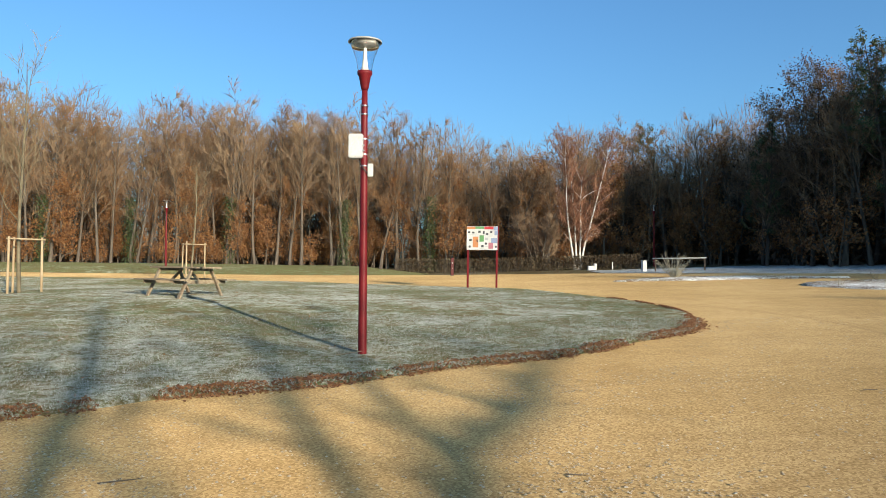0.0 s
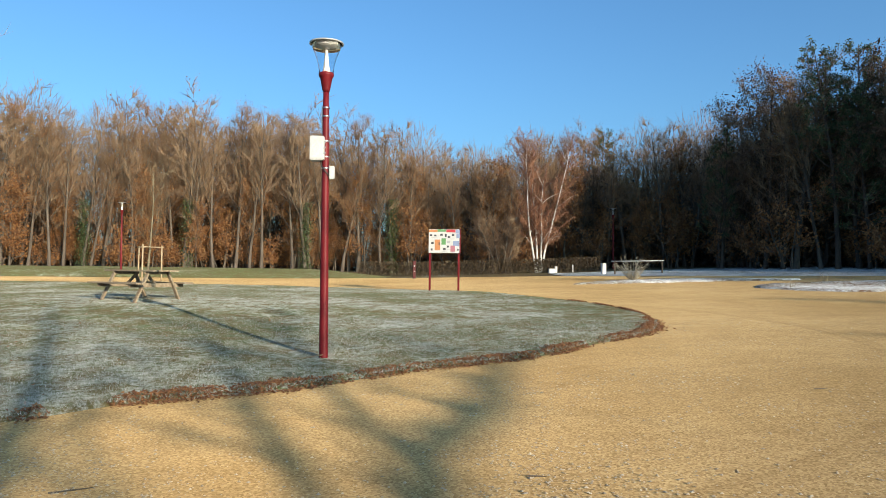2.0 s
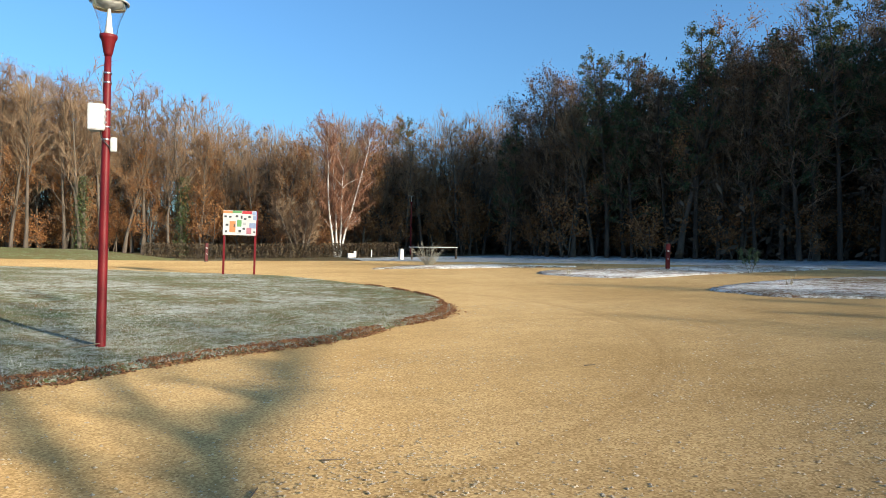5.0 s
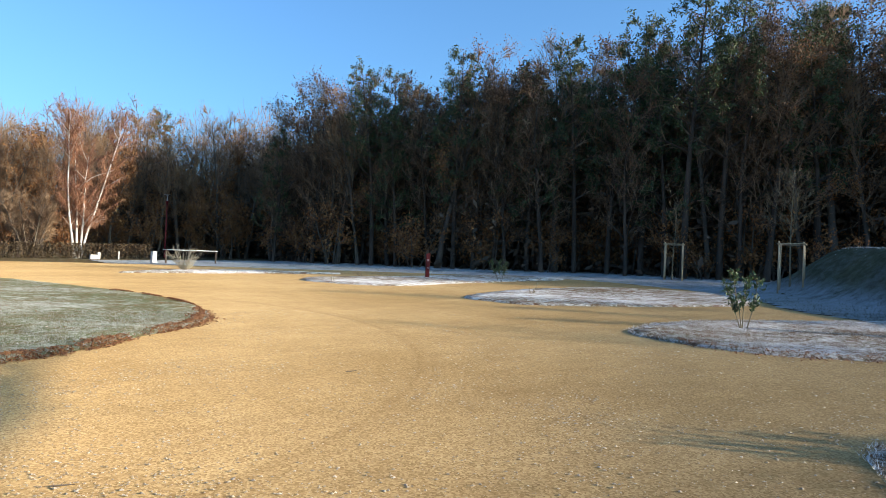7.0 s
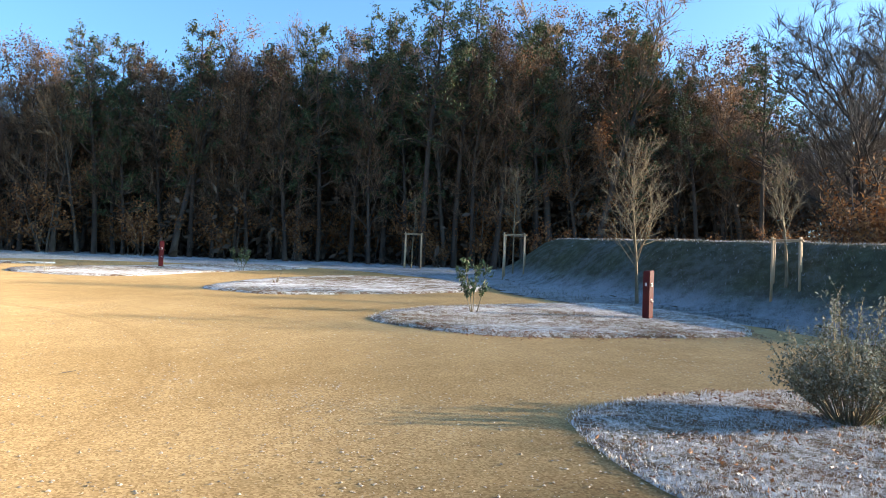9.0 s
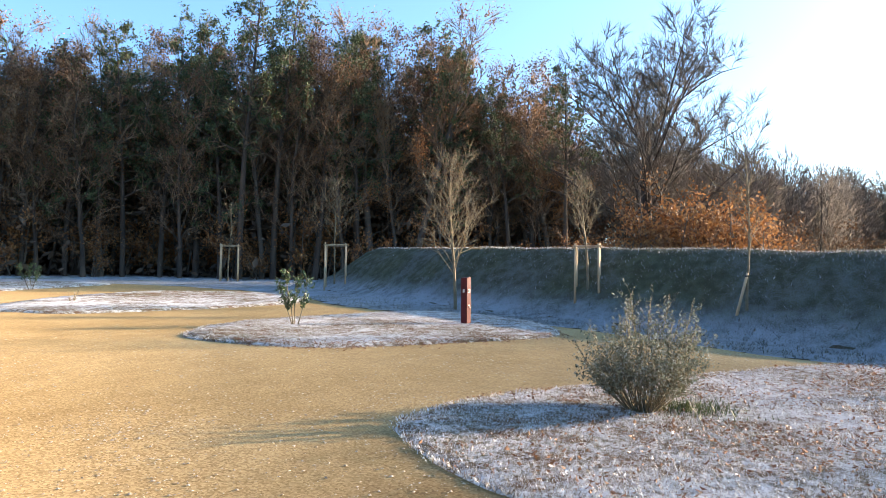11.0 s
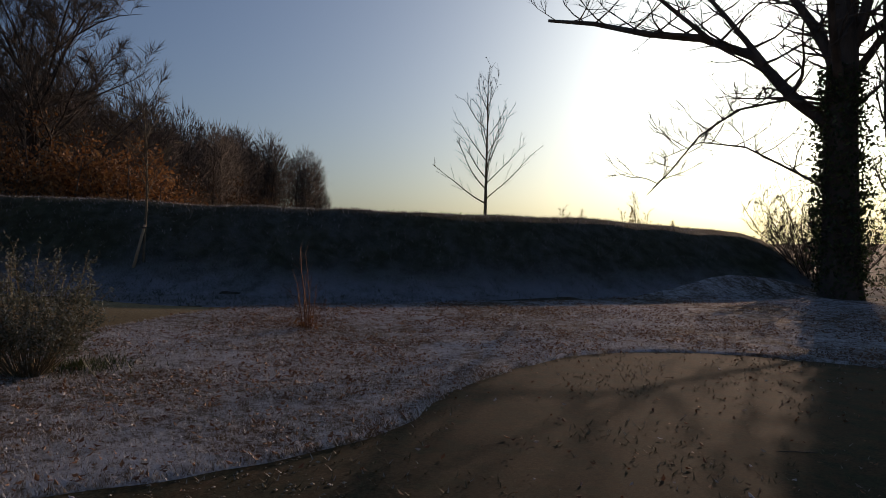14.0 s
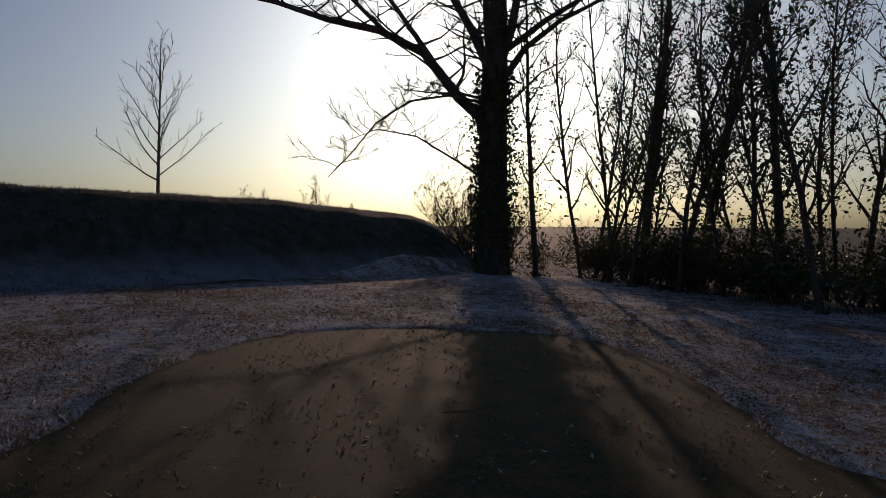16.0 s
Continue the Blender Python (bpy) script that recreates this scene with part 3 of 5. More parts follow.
thickets = [grow_thicket(s, h, 1050) for s, h in ((26, 9.5), (27, 8.0))]
brushes = [grow_brush(s, h, 1000, (0.06, 0.105)) for s, h in ((21, 3.2), (22, 4.2), (23, 2.4))]
pines = [grow_pine(s, h, r, lo, tf, 0.17, 36, (0.055, 0.10)) for s, h, r, lo, tf in ((31, 17, 0.2, 0.3, 5200), (32, 15.5, 0.18, 0.2, 5200), (33, 18, 0.22, 0.4, 4600))]
lite_pines = [grow_pine(s, h, 0.2, 0.2, 1300, 0.17, 16, (0.11, 0.19)) for s, h in ((34, 17), (35, 16))]
SUNNY, DARK = (BARK, TWIGS, RUSSET), (PINE_SHADE_BARK, TWIGS, NEEDLES)
LBL_OAK = "tall bare woodland oak with a few clinging russet leaves"
LBL_BRUSH = "bushy beech sapling thick with dry russet leaves"
LBL_PINE = "tall dark-green pine at the shaded edge of the wood"
oak_things = [tree_thing("oak_tree", g, SUNNY, LBL_OAK, "tree", "trees of the sunlit wood") for g in oaks]
brush_things = [tree_thing("beech_sapling", g, SUNNY, LBL_BRUSH, "sapling", "saplings at the wood's edge") for g in brushes]
pine_things = [tree_thing("pine_tree", g, DARK, LBL_PINE, "tree", "pines of the dark wood") for g in pines]
beech_things = [tree_thing("beech_tree", g, SUNNY, "slim beech holding its dry russet leaves", "tree", "leafy beeches of the wood") for g in beeches]
# bark and leaves both coloured darker to stand for the wood's shade
brown_things = [tree_thing("brown_tree", g, (PINE_SHADE_BARK, TWIGS, SHADED_BROWN), "tall woodland tree with brown leaves toned dark for the wood's shade", "tree", "brown trees of the dark wood") for g in browns]
ivied_things = [tree_thing("ivied_oak", ivied, (BARK, TWIGS, IVY), "bare woodland oak with green ivy up its trunk", "tree", "ivy-clad oaks of the wood")]
first = set()


def put_tree(things, k, x, y, size):
    """The first use of each kind moves the built one; later uses copy it."""
    ob = things[k]
    if ob.name not in first:
        first.add(ob.name)
        ob.matrix_world = stand(x, y, rng.uniform(0, 6.28), size)
        return ob
    ob2 = place(ob, x, y, rng, size)
    return ob2


deep, deep_pine, tangle = [], [], []
for k in range(46):                                    # beeches that still hold their leaves
    x, y, (nx, ny) = on_curve(EDGE, (k + rng.random()) / 46)
    d = rng.uniform(-1.2, 3.0)
    put_tree(beech_things, k % 2, x + nx * d, y + ny * d, rng.uniform(0.55, 1.0))
for row in range(6):
    n = 60 - 3 * row
    for k in range(n):
        x, y, (nx, ny) = on_curve(EDGE, (k + rng.uniform(0.1, 0.9)) / n)
        d = row * 2.4 + rng.uniform(-1.0, 1.2)
        x, y = x + nx * d, y + ny * d
        i, size = rng.choice((0, 0, 1, 1, 2, 3, 3, 4)), rng.uniform(0.82, 1.1) * (1.0 if row < 2 else 1.17) * (1.0 - 0.24 * smooth(0.6, 0.85, (k + 0.5) / n) + 0.06 * smooth(0.95, 1, (k + 0.5) / n))
        if row < 2:
            put_tree(oak_things, i, x, y, size)
        else:
            deep.append(((domes if k % 3 else lite)[i % 2], stand(x, y, rng.uniform(0, 6.28), size)))
for u in (0.16, 0.235, 0.34, 0.405, 0.475, 0.56, 0.66, 0.74):
    x, y, (nx, ny) = on_curve(EDGE, u)
    put_tree(ivied_things, 0, x - nx * 0.8, y - ny * 0.8, rng.uniform(0.85, 1.0))
for k in range(64):
    x, y, (nx, ny) = on_curve(EDGE, (k + rng.random()) / 64)
    d = rng.uniform(-1.6, 3.5)
    put_tree(brush_things, rng.randrange(3), x + nx * d, y + ny * d, rng.uniform(0.6, 1.3))
for row in range(6):
    n = 42 if row < 3 else 34
    for k in range(n):
        u = (k + rng.uniform(0.1, 0.9)) / n
        x, y, (nx, ny) = on_curve(EDGE2, u)
        d = row * 2.5 + rng.uniform(-0.9, 0.9)
        x, y = x + nx * d, y + ny * d
        pick, low_end = rng.random(), 1 - 0.24 * smooth(0.80, 0.90, u)
        if pick < (0.5 if u < 0.65 else 0.3):
            i, size = rng.randrange(2), rng.uniform(0.9, 1.12) * (0.72 + 0.40 * u) * low_end
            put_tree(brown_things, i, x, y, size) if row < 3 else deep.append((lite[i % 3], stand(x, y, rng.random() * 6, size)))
        elif pick < 0.66:
            i, size = rng.randrange(5), rng.uniform(0.9, 1.1) * (0.86 + 0.38 * u) * low_end
            put_tree(oak_things, i, x, y, size) if row < 2 else deep.append((lite[i % 3], stand(x, y, rng.random() * 6, size)))
        else:
            i, size = rng.randrange(3), rng.uniform(0.85, 1.08) * (0.66 + 0.33 * u) * low_end
            put_tree(pine_things, i, x, y, size) if row < 3 else deep_pine.append((lite_pines[i % 2], stand(x, y, rng.random() * 6, size)))
for k in range(46):
    x, y, (nx, ny) = on_curve(EDGE2, (k + rng.random()) / 46)
    d = rng.uniform(-1, 4)
    put_tree(brush_things, rng.randrange(3), x + nx * d, y + ny * d, rng.uniform(0.7, 1.3))
for k in range(150):
    u = (k + rng.random()) / 150
    x, y, (nx, ny) = on_curve(EDGE, u)
    d = (6, 11, 17)[k % 3] + rng.uniform(-2, 2.5)
    tangle.append((thickets[k % 2], stand(x + nx * d, y + ny * d, rng.random() * 6, rng.uniform(0.8, 1.05))))
for k in range(150):
    u = (k + rng.random()) / 150
    x, y, (nx, ny) = on_curve(EDGE2, u)
    d = (3.5, 8, 14)[k % 3] + rng.uniform(-1.5, 2.5)
    tangle.append((thickets[k % 2], stand(x + nx * d, y + ny * d, rng.random() * 6, rng.uniform(0.75, 1.2) * (1.0 + 0.25 * u))))
for k in range(26):                                    # the corner where the two woods meet
    a, d = radians(rng.uniform(28, 62)), rng.uniform(3, 24)
    tangle.append((thickets[k % 2], stand(20 + d * math.cos(a), 47.5 + d * math.sin(a), rng.random() * 6, rng.uniform(0.7, 0.95))))
    b, d = radians(rng.uniform(8, 48)), rng.uniform(3, 24)
    tangle.append((thickets[k % 2], stand(15 + d * math.sin(b), 53 + d * math.cos(b), rng.random() * 6, rng.uniform(0.65, 0.9))))
    deep.append((domes[k % 2], stand(20 + d * math.sin(a), 47.5 + d * math.cos(a), rng.random() * 6, rng.uniform(0.72, 0.85))))
for k in range(80):
    u = rng.uniform(0.12, 0.9)
    x, y, (nx, ny) = on_curve(EDGE2, u)
    d = rng.uniform(6, 18)
    deep_pine.append((lite_pines[k % 2], stand(x + nx * d, y + ny * d, rng.random() * 6, rng.uniform(0.55, 0.95) * (0.64 + 0.32 * u))))
merged("deep_woods", deep, SUNNY, "bare brown trees deep in the wood")
merged("deep_pines", deep_pine, DARK, "dark pines deep in the wood")
merged("underwood", tangle, (PINE_SHADE_BARK, TWIGS, UNDERWOOD), "dark brown tangle of underwood deep in the wood")
put_tree(pine_things, 1, 17.9, 67.5, 0.84)              # a lone pine crown over the bare trees


# ---- near trees ----
def grow_young(seed, h, clear, spread, r=0.045, n=14, subs=3, twigs=3, rise=1.5, thick=0.006):
    """A staked young tree: clean stem, narrow open crown."""
    g = Grower(seed)
    g.slim = 0.42
    stem = g.path(Vector((0, 0, -0.1)), Vector((g.rng.gauss(0, 0.02), g.rng.gauss(0, 0.02), 1)), h * 0.96, 8, 0.03)
    g.tube(g.wood, stem, [r * (1 - 0.85 * i / 8) for i in range(9)], 6)
    g.limbs(stem, r, h, n, clear, spread, subs, twigs, rise, 0.35, thick, 4, 0.6)
    return g


YOUNG = surface("young_bark", (0.12, 0.098, 0.06), (0.23, 0.19, 0.12), 3, 30, 0.85)
YOUNG_TWIG = surface("young_twigs", (0.15, 0.115, 0.066), (0.26, 0.20, 0.12), 2, 20, 0.85)
for seed, h, clear, spread, x, y, label, kw in (
        (41, 6.8, 0.30, 0.30, -11.75, 19.5, "bare young tree tied between wooden stakes on the lawn", dict(r=0.06, n=18, subs=4, twigs=4)),
        (42, 5.2, 0.36, 0.30, -10.9, 30.2, "bare young tree with spreading twigs between pale stakes", dict(r=0.06, n=16, subs=4, twigs=4)),
        (43, 4.3, 0.42, 0.3, 30.9, 21.3, "thin bare sapling inside a stake frame at the wood", dict(n=10)),
        (44, 4.5, 0.42, 0.3, 27.0, 13.4, "thin bare sapling with brown twigs inside a stake frame", dict(n=20, subs=4, twigs=5, r=0.04)),
        (45, 4.2, 0.27, 0.46, 19.7, 5.9, "vase-shaped bare young tree at the foot of the bank", dict(n=34, subs=5, twigs=5, r=0.055, rise=1.25, thick=0.0045)),
        (46, 3.1, 0.42, 0.34, 19.25, 2.1, "bare sapling in a stake frame on the bank", dict(n=20, subs=4, twigs=4, thick=0.0045)),
        (47, 4.0, 0.34, 0.28, 16.5, -1.55, "slim bare young tree with sparse side twigs on the bank", dict(n=18, rise=1.1, r=0.032, subs=4))):
    ob = tree_thing("young_tree", grow_young(seed, h, clear, spread, **kw), (YOUNG, YOUNG_TWIG, RUSSET), label, "tree")
    ob.matrix_world = stand(x, y, seed)


def grow_open(seed, h, r, clear):
    """A lone bare tree: straight leader, long slim limbs sweeping up from a clear stem."""
    g = Grower(seed)
    stem = g.path(Vector((0, 0, -0.1)), Vector((0, 0, 1)), h * 1.02, 8, 0.02)
    g.tube(g.wood, stem, [r * (1 - 0.88 * i / 8) for i in range(9)], 6)
    crown = h * (1 - clear)
    for k in range(20):
        u = (k / 19) ** 1.1 * 0.84
        p, d = g.along(stem, clear + (1 - clear) * u)
        a = 2.4 * k + g.rng.uniform(-0.3, 0.3)
        length = crown * (0.55 - 0.38 * u) * g.rng.uniform(0.85, 1.12)
        limb = g.path(p, Vector((math.cos(a), math.sin(a), 0.62 + 1.3 * u)), length, 5, 0.07, 0.085)
        rl = 0.36 * r * (1 - 0.7 * u)
        g.tube(g.wood, limb, [rl * (1 - 0.82 * i / 5) for i in range(6)], 4)
        for m in range(8):
            q, e = g.along(limb, 0.2 + 0.8 * (m + g.rng.random()) / 8)
            twig = g.path(q, g.side(e, g.rng.uniform(0.45, 0.8)) + Vector((0, 0, 0.25)), length * g.rng.uniform(0.14, 0.32), 3, 0.08, 0.05)
            g.tube(g.twig, twig, [0.011, 0.009, 0.007, 0.005], 3)
            for _ in range(3):
                v, w = g.along(twig, g.rng.uniform(0.2, 0.95))
                g.spike(g.twig, v, v + g.side(w, 0.6) * g.rng.uniform(0.1, 0.32), 0.006)
    return g


ob = tree_thing("lone_tree", grow_open(48, 8.0, 0.10, 0.33), (YOUNG, YOUNG_TWIG, RUSSET), "lone bare tree standing behind the crest of the bank", "tree")
ob.matrix_world = stand(25.6, -15.7, 1.0)

# the bank's big bare oak
g = Grower(61)
bole = g.path(Vector((0, 0, -0.2)), Vector((0.02, 0.0, 1)), 7.5, 5, 0.05)
g.tube(g.wood, bole, [0.36, 0.3, 0.27, 0.24, 0.2, 0.15], 9)
for k in range(27):
    u = 0.2 + 0.8 * k / 26
    p, d = g.along(bole, u * 0.98)
    a = 2.4 * k
    lean = Vector((0.15, -0.55, 0)) if k % 2 else Vector((0, 0.15, 0))
    big = g.path(p, Vector((math.cos(a), math.sin(a), 0.55 + 0.02 * k)) + lean, g.rng.uniform(5.0, 7.4), 6, 0.17, 0.075)
    g.tube(g.wood, big, [0.07 * (1 - 0.88 * i / 6) for i in range(7)], 5)
    g.slim = 0.7
    g.limbs(big, 0.06, 8, 13, 0.2, 0.28, 7, 8, 0.9, 0.5, 0.009, 3)
# trunk takes the darker bark: its backlit shade is in the colour
oak = tree_thing("oak_tree", g, (PINE_SHADE_BARK, BARK, RUSSET), "large bare spreading oak behind the grass bank", "tree")
oak.matrix_world = stand(37.5, 1.2, 0, 1.1)
for k in range(15):                                    # russet beech scrub at the oak's foot
    put_tree(brush_things, k % 3, 35.5 + rng.uniform(-1.5, 2.5), 1.0 - 0.37 * k + rng.uniform(-0.4, 0.4), rng.uniform(1.0, 1.4))

# more wood behind the bank and running off to the far corner
EDGE3 = [(42, 5), (46, -3), (60, -9.5), (84, -20), (106, -38)]
far_items = []
for row in range(3):
    for k in range(27):
        u = (k + rng.random()) / 27
        x, y, (nx, ny) = on_curve(EDGE3, u)
        d = row * 4 + rng.uniform(0, 3)
        i = rng.randrange(5)
        far_items.append((far_domes[i % 2], stand(x + nx * d, y + ny * d, rng.random() * 6, rng.uniform(0.9, 1.08) * (0.86 + 0.26 * smooth(0.45, 0.7, u) - 0.5 * smooth(0.84, 1.0, u)))))
for k in range(26):
    x, y, (nx, ny) = on_curve(EDGE3, rng.random() * 0.75)
    d = rng.uniform(-2, 6)
    far_items.append((brushes[k % 3], stand(x + nx * d, y + ny * d, rng.random() * 6, rng.uniform(1.0, 1.7))))
for k in range(70):
    u = 0.1 + 0.9 * (k + rng.random()) / 70
    x, y, (nx, ny) = on_curve(EDGE3, u)
    d = rng.uniform(3, 12)
    far_items.append((thickets[k % 2], stand(x + nx * d, y + ny * d, rng.random() * 6, rng.uniform(0.6, 0.8) * (1 - 0.45 * smooth(0.82, 1.0, u)))))
# darker bark and leaves carry the shade of these far trees
merged("far_woods", far_items, (PINE_SHADE_BARK, BARK, SHADED_BROWN), "bare woods running off over the hill")
for k in range(9):
    put_tree(brush_things, k % 3, 35 + rng.uniform(-1, 3), -2.2 + 1.3 * k * 0.8 + rng.uniform(-0.5, 0.5), rng.uniform(0.55, 0.9))
hor = []
for k in range(46):
    a = radians(-112 - 70 * (k + rng.random()) / 46)
    r = rng.uniform(420, 520)
    hor.append((tiny[k % 2], stand(-math.sin(a) * r, math.cos(a) * r, rng.random() * 6, rng.uniform(0.6, 1.0))))
for k, (aw, r, sz) in enumerate(((-127.5, 260, 0.7), (-128.2, 262, 0.6), (-129.0, 258, 0.62), (-132.6, 250, 0.62), (-133.0, 252, 0.5), (-133.6, 246, 0.85), (-134.0, 250, 0.6), (-136.2, 250, 0.35))):
    a = radians(aw)
    hor.append(((pines if k == 4 or k == 7 else lite)[k % 3], stand(-math.sin(a) * r, math.cos(a) * r, k, sz * 1.7)))
merged("horizon_trees", hor, SUNNY, "small bare trees along the hazy horizon")

# ---- the big tree against the sun ----
LEFT, AWAY = Vector((0.80, 0.60, 0)), Vector((0.60, -0.80, 0))


def spread_point(l, z, d):
    return LEFT * l + AWAY * d + Vector((0, 0, z))


g = Grower(71)
bole = [Vector((0, 0, -0.3)), Vector((0.02, 0, 0.6)), Vector((0, 0, 2.5)), Vector((0.02, 0, 4.6)), Vector((-0.03, -0.02, 6.6)), Vector((-0.1, -0.06, 8.4)), Vector((-0.1, -0.1, 11.0)), Vector((0, 0, 13.5))]
g.tube(g.wood, bole, [0.68, 0.52, 0.46, 0.44, 0.40, 0.28, 0.16, 0.05], 12)
ends = []
for l0, z0, pts, r in (
        (0.1, 4.7, [(1.1, 5.6, 0.1), (2.2, 7.0, 0.2), (3.6, 7.7, 0.2), (5.2, 8.0, 0.1), (6.8, 8.5, 0), (8.3, 8.8, 0)], 0.20),
        (0.1, 6.4, [(0.7, 7.8, 0.3), (1.5, 9.2, 0.6), (2.2, 10.8, 0.9), (2.8, 12.2, 1)], 0.17),
        (-0.1, 6.4, [(-0.5, 7.6, -0.2), (-0.8, 9.2, -0.3), (-1.3, 11.2, -0.4), (-1.6, 12.6, -0.5)], 0.18),
        (-0.2, 6.0, [(-1.0, 7.2, 0.4), (-2.2, 8.2, 0.8), (-3.6, 9.0, 1.2), (-5.0, 10.2, 1.5)], 0.13),
        (0.0, 5.6, [(0.3, 7.2, -1.4), (0.5, 8.6, -2.8), (0.4, 9.8, -4.4)], 0.15),
        (0.0, 5.9, [(0.2, 7.0, 1.6), (0.3, 8.4, 3.2), (0.2, 9.4, 5.0)], 0.15),
        (1.9, 6.7, [(3.0, 8.4, 0.6), (3.9, 9.7, 1.0), (4.6, 11.0, 1.4)], 0.10),
        (3.4, 7.6, [(4.6, 8.7, -0.4), (5.8, 9.8, -0.8), (7.0, 10.4, -1)], 0.08),
        (0.2, 5.4, [(1.4, 5.55, -0.5), (2.6, 5.3, -0.9), (3.6, 4.6, -1.1), (4.4, 3.6, -1.2), (5.0, 3.0, -1.2)], 0.05),
        (0.2, 3.0, [(1.2, 3.6, -0.3), (2.4, 4.3, -0.5), (3.6, 4.5, -0.6), (4.6, 4.1, -0.7)], 0.045),
        (0.2, 5.5, [(1.0, 5.75, 0.3), (2.0, 5.8, 0.4), (2.9, 5.9, 0.4)], 0.06),
        (-0.3, 7.0, [(-1.6, 7.9, -0.4), (-2.9, 8.6, -0.8), (-4.2, 8.9, -1.0), (-5.4, 9.6, -1.2)], 0.11),
        (-0.1, 8.6, [(-0.9, 9.9, 0.8), (-2.2, 10.8, 1.4), (-3.4, 11.9, 1.8)], 0.10),
        (-0.2, 5.2, [(-0.8, 5.7, 0), (-1.5, 6.4, 0.1), (-2.3, 6.8, 0.2)], 0.06)):
    line = [spread_point(l0, z0, 0)] + [spread_point(*p) for p in pts]
    n = len(line)
    g.tube(g.wood, line, [r * (1 - 0.75 * i / (n - 1)) for i in range(n)], 7)
    size = sum((q - p).length for p, q in zip(line, line[1:]))
    ends += g.limbs(line, r * 0.6, size, int(5 + size * 2.2), 0.15, 0.3, 4, 5, 0.35, 0.38, 0.008, 3, 0.3)
for _ in range(5200):                                # ivy round the bole
    a, z = g.rng.uniform(0, 6.283), g.rng.uniform(0.1, 6.4) ** 1.0
    rr = 0.47 + abs(g.rng.gauss(0, 0.16)) * (1.3 if 1 < z < 5 else 0.7)
    g.card(Vector((rr * math.cos(a), rr * math.sin(a), z)), g.rng.uniform(0.05, 0.09))
for _ in range(160):
    p, q = g.rng.choice(ends)
    g.card(p.lerp(q, g.rng.random()), g.rng.uniform(0.03, 0.06))
sun_oak = tree_thing("oak_tree", g, (BARK, BARK, IVY), "big old oak, bare, its trunk wrapped in ivy", "tree")
sun_oak.matrix_world = stand(12.07, -18.91, 0)


def grow_ivy_pole(seed, h, r, ivy, leaves):
    """A thin hedgerow stem climbed by ivy, with a few dry leaves."""
    g = Grower(seed)
    stem = g.path(Vector((0, 0, -0.2)), Vector((g.rng.gauss(0, 0.10), g.rng.gauss(0, 0.10), 1)), h, 8, 0.06)
    g.tube(g.wood, stem, [r * (1 - 0.8 * i / 8) for i in range(9)], 6)
    ends = g.limbs(stem, r, h, 18, 0.2, 0.16, 4, 4, 1.2, 0.6, 0.009, 4)
    for _ in range(ivy):
        u = g.rng.random() ** 1.5 * 0.75
        p, d = g.along(stem, u)
        g.card(p + Vector((g.rng.gauss(0, 0.16 + r), g.rng.gauss(0, 0.16 + r), g.rng.gauss(0, 0.1))), g.rng.uniform(0.05, 0.10))
    for _ in range(leaves // 5):
        p, q = g.rng.choice(ends)
        for _ in range(6):
            g.card(p.lerp(q, g.rng.random()) + Vector([g.rng.gauss(0, 0.14) for _ in range(3)]), g.rng.uniform(0.045, 0.085))
    return g


poles = [grow_ivy_pole(s, h, r, iv, lv) for s, h, r, iv, lv in ((81, 12, 0.10, 700, 250), (82, 10.5, 0.07, 120, 80), (83, 13, 0.14, 1100, 600), (84, 11.5, 0.09, 300, 1100), (85, 9, 0.06, 60, 180))]
pole_things = [tree_thing("hedgerow_tree", g, (BARK, BARK, IVY), "slender ivy-clad hedgerow tree, bare above", "tree", "trees of the hedgerow") for g in poles]
ROW = [(10.9, -21.5), (9.2, -23.2), (6.0, -22.4), (2.5, -20.8), (-2.0, -19.6), (-9.0, -18.5), (-17, -17)]
for k in range(66):
    x, y, (nx, ny) = on_curve(ROW, (k + rng.uniform(0.1, 0.9)) / 66)
    d = rng.uniform(-1.0, 3.5)
    put_tree(pole_things, (0, 1, 2, 3, 1, 4, 0, 3)[k % 8] if k > 10 else (1, 4, 1, 0, 1, 4, 2, 1, 4, 0, 1)[k], x - nx * d, y - ny * d, rng.uniform(0.85, 1.12))


def grow_bramble(seed, h, leaves, size=(0.04, 0.08)):
    """A low tangle of arching stems."""
    g = Grower(seed)
    for k in range(9):
        a = g.rng.uniform(0, 6.283)
        stem = g.path(Vector((g.rng.gauss(0, 0.3), g.rng.gauss(0, 0.3), -0.05)), Vector((0.5 * math.cos(a), 0.5 * math.sin(a), 1)), h * g.rng.uniform(0.7, 1.3), 4, 0.16, -0.06)
        g.tube(g.wood, stem, [0.012, 0.010, 0.008, 0.006, 0.004], 3)
        ends = g.limbs(stem, 0.01, h, 4, 0.3, 0.35, 2, 2, 0.6, 0.25, 0.005, 3)
        for _ in range(leaves // 9):
            p, q = g.rng.choice(ends)
            g.card(p.lerp(q, g.rng.random()) + Vector([g.rng.gauss(0, 0.1) for _ in range(3)]), g.rng.uniform(*size))
    return g


brambles = [grow_bramble(s, h, lv) for s, h, lv in ((91, 1.5, 500), (92, 2.4, 260), (93, 1.1, 700))]
bramble_things = [tree_thing("bramble", g, (BARK, BARK, IVY), "dark bramble thicket under the hedgerow trees", "shrub", "brambles of the hedgerow") for g in brambles]
for k in range(70):
    x, y, (nx, ny) = on_curve(ROW, (k + rng.random()) / 70)
    d = rng.uniform(-1.2, 2.4)
    put_tree(bramble_things, k % 3, x - nx * d, y - ny * d, rng.uniform(0.7, 1.15))
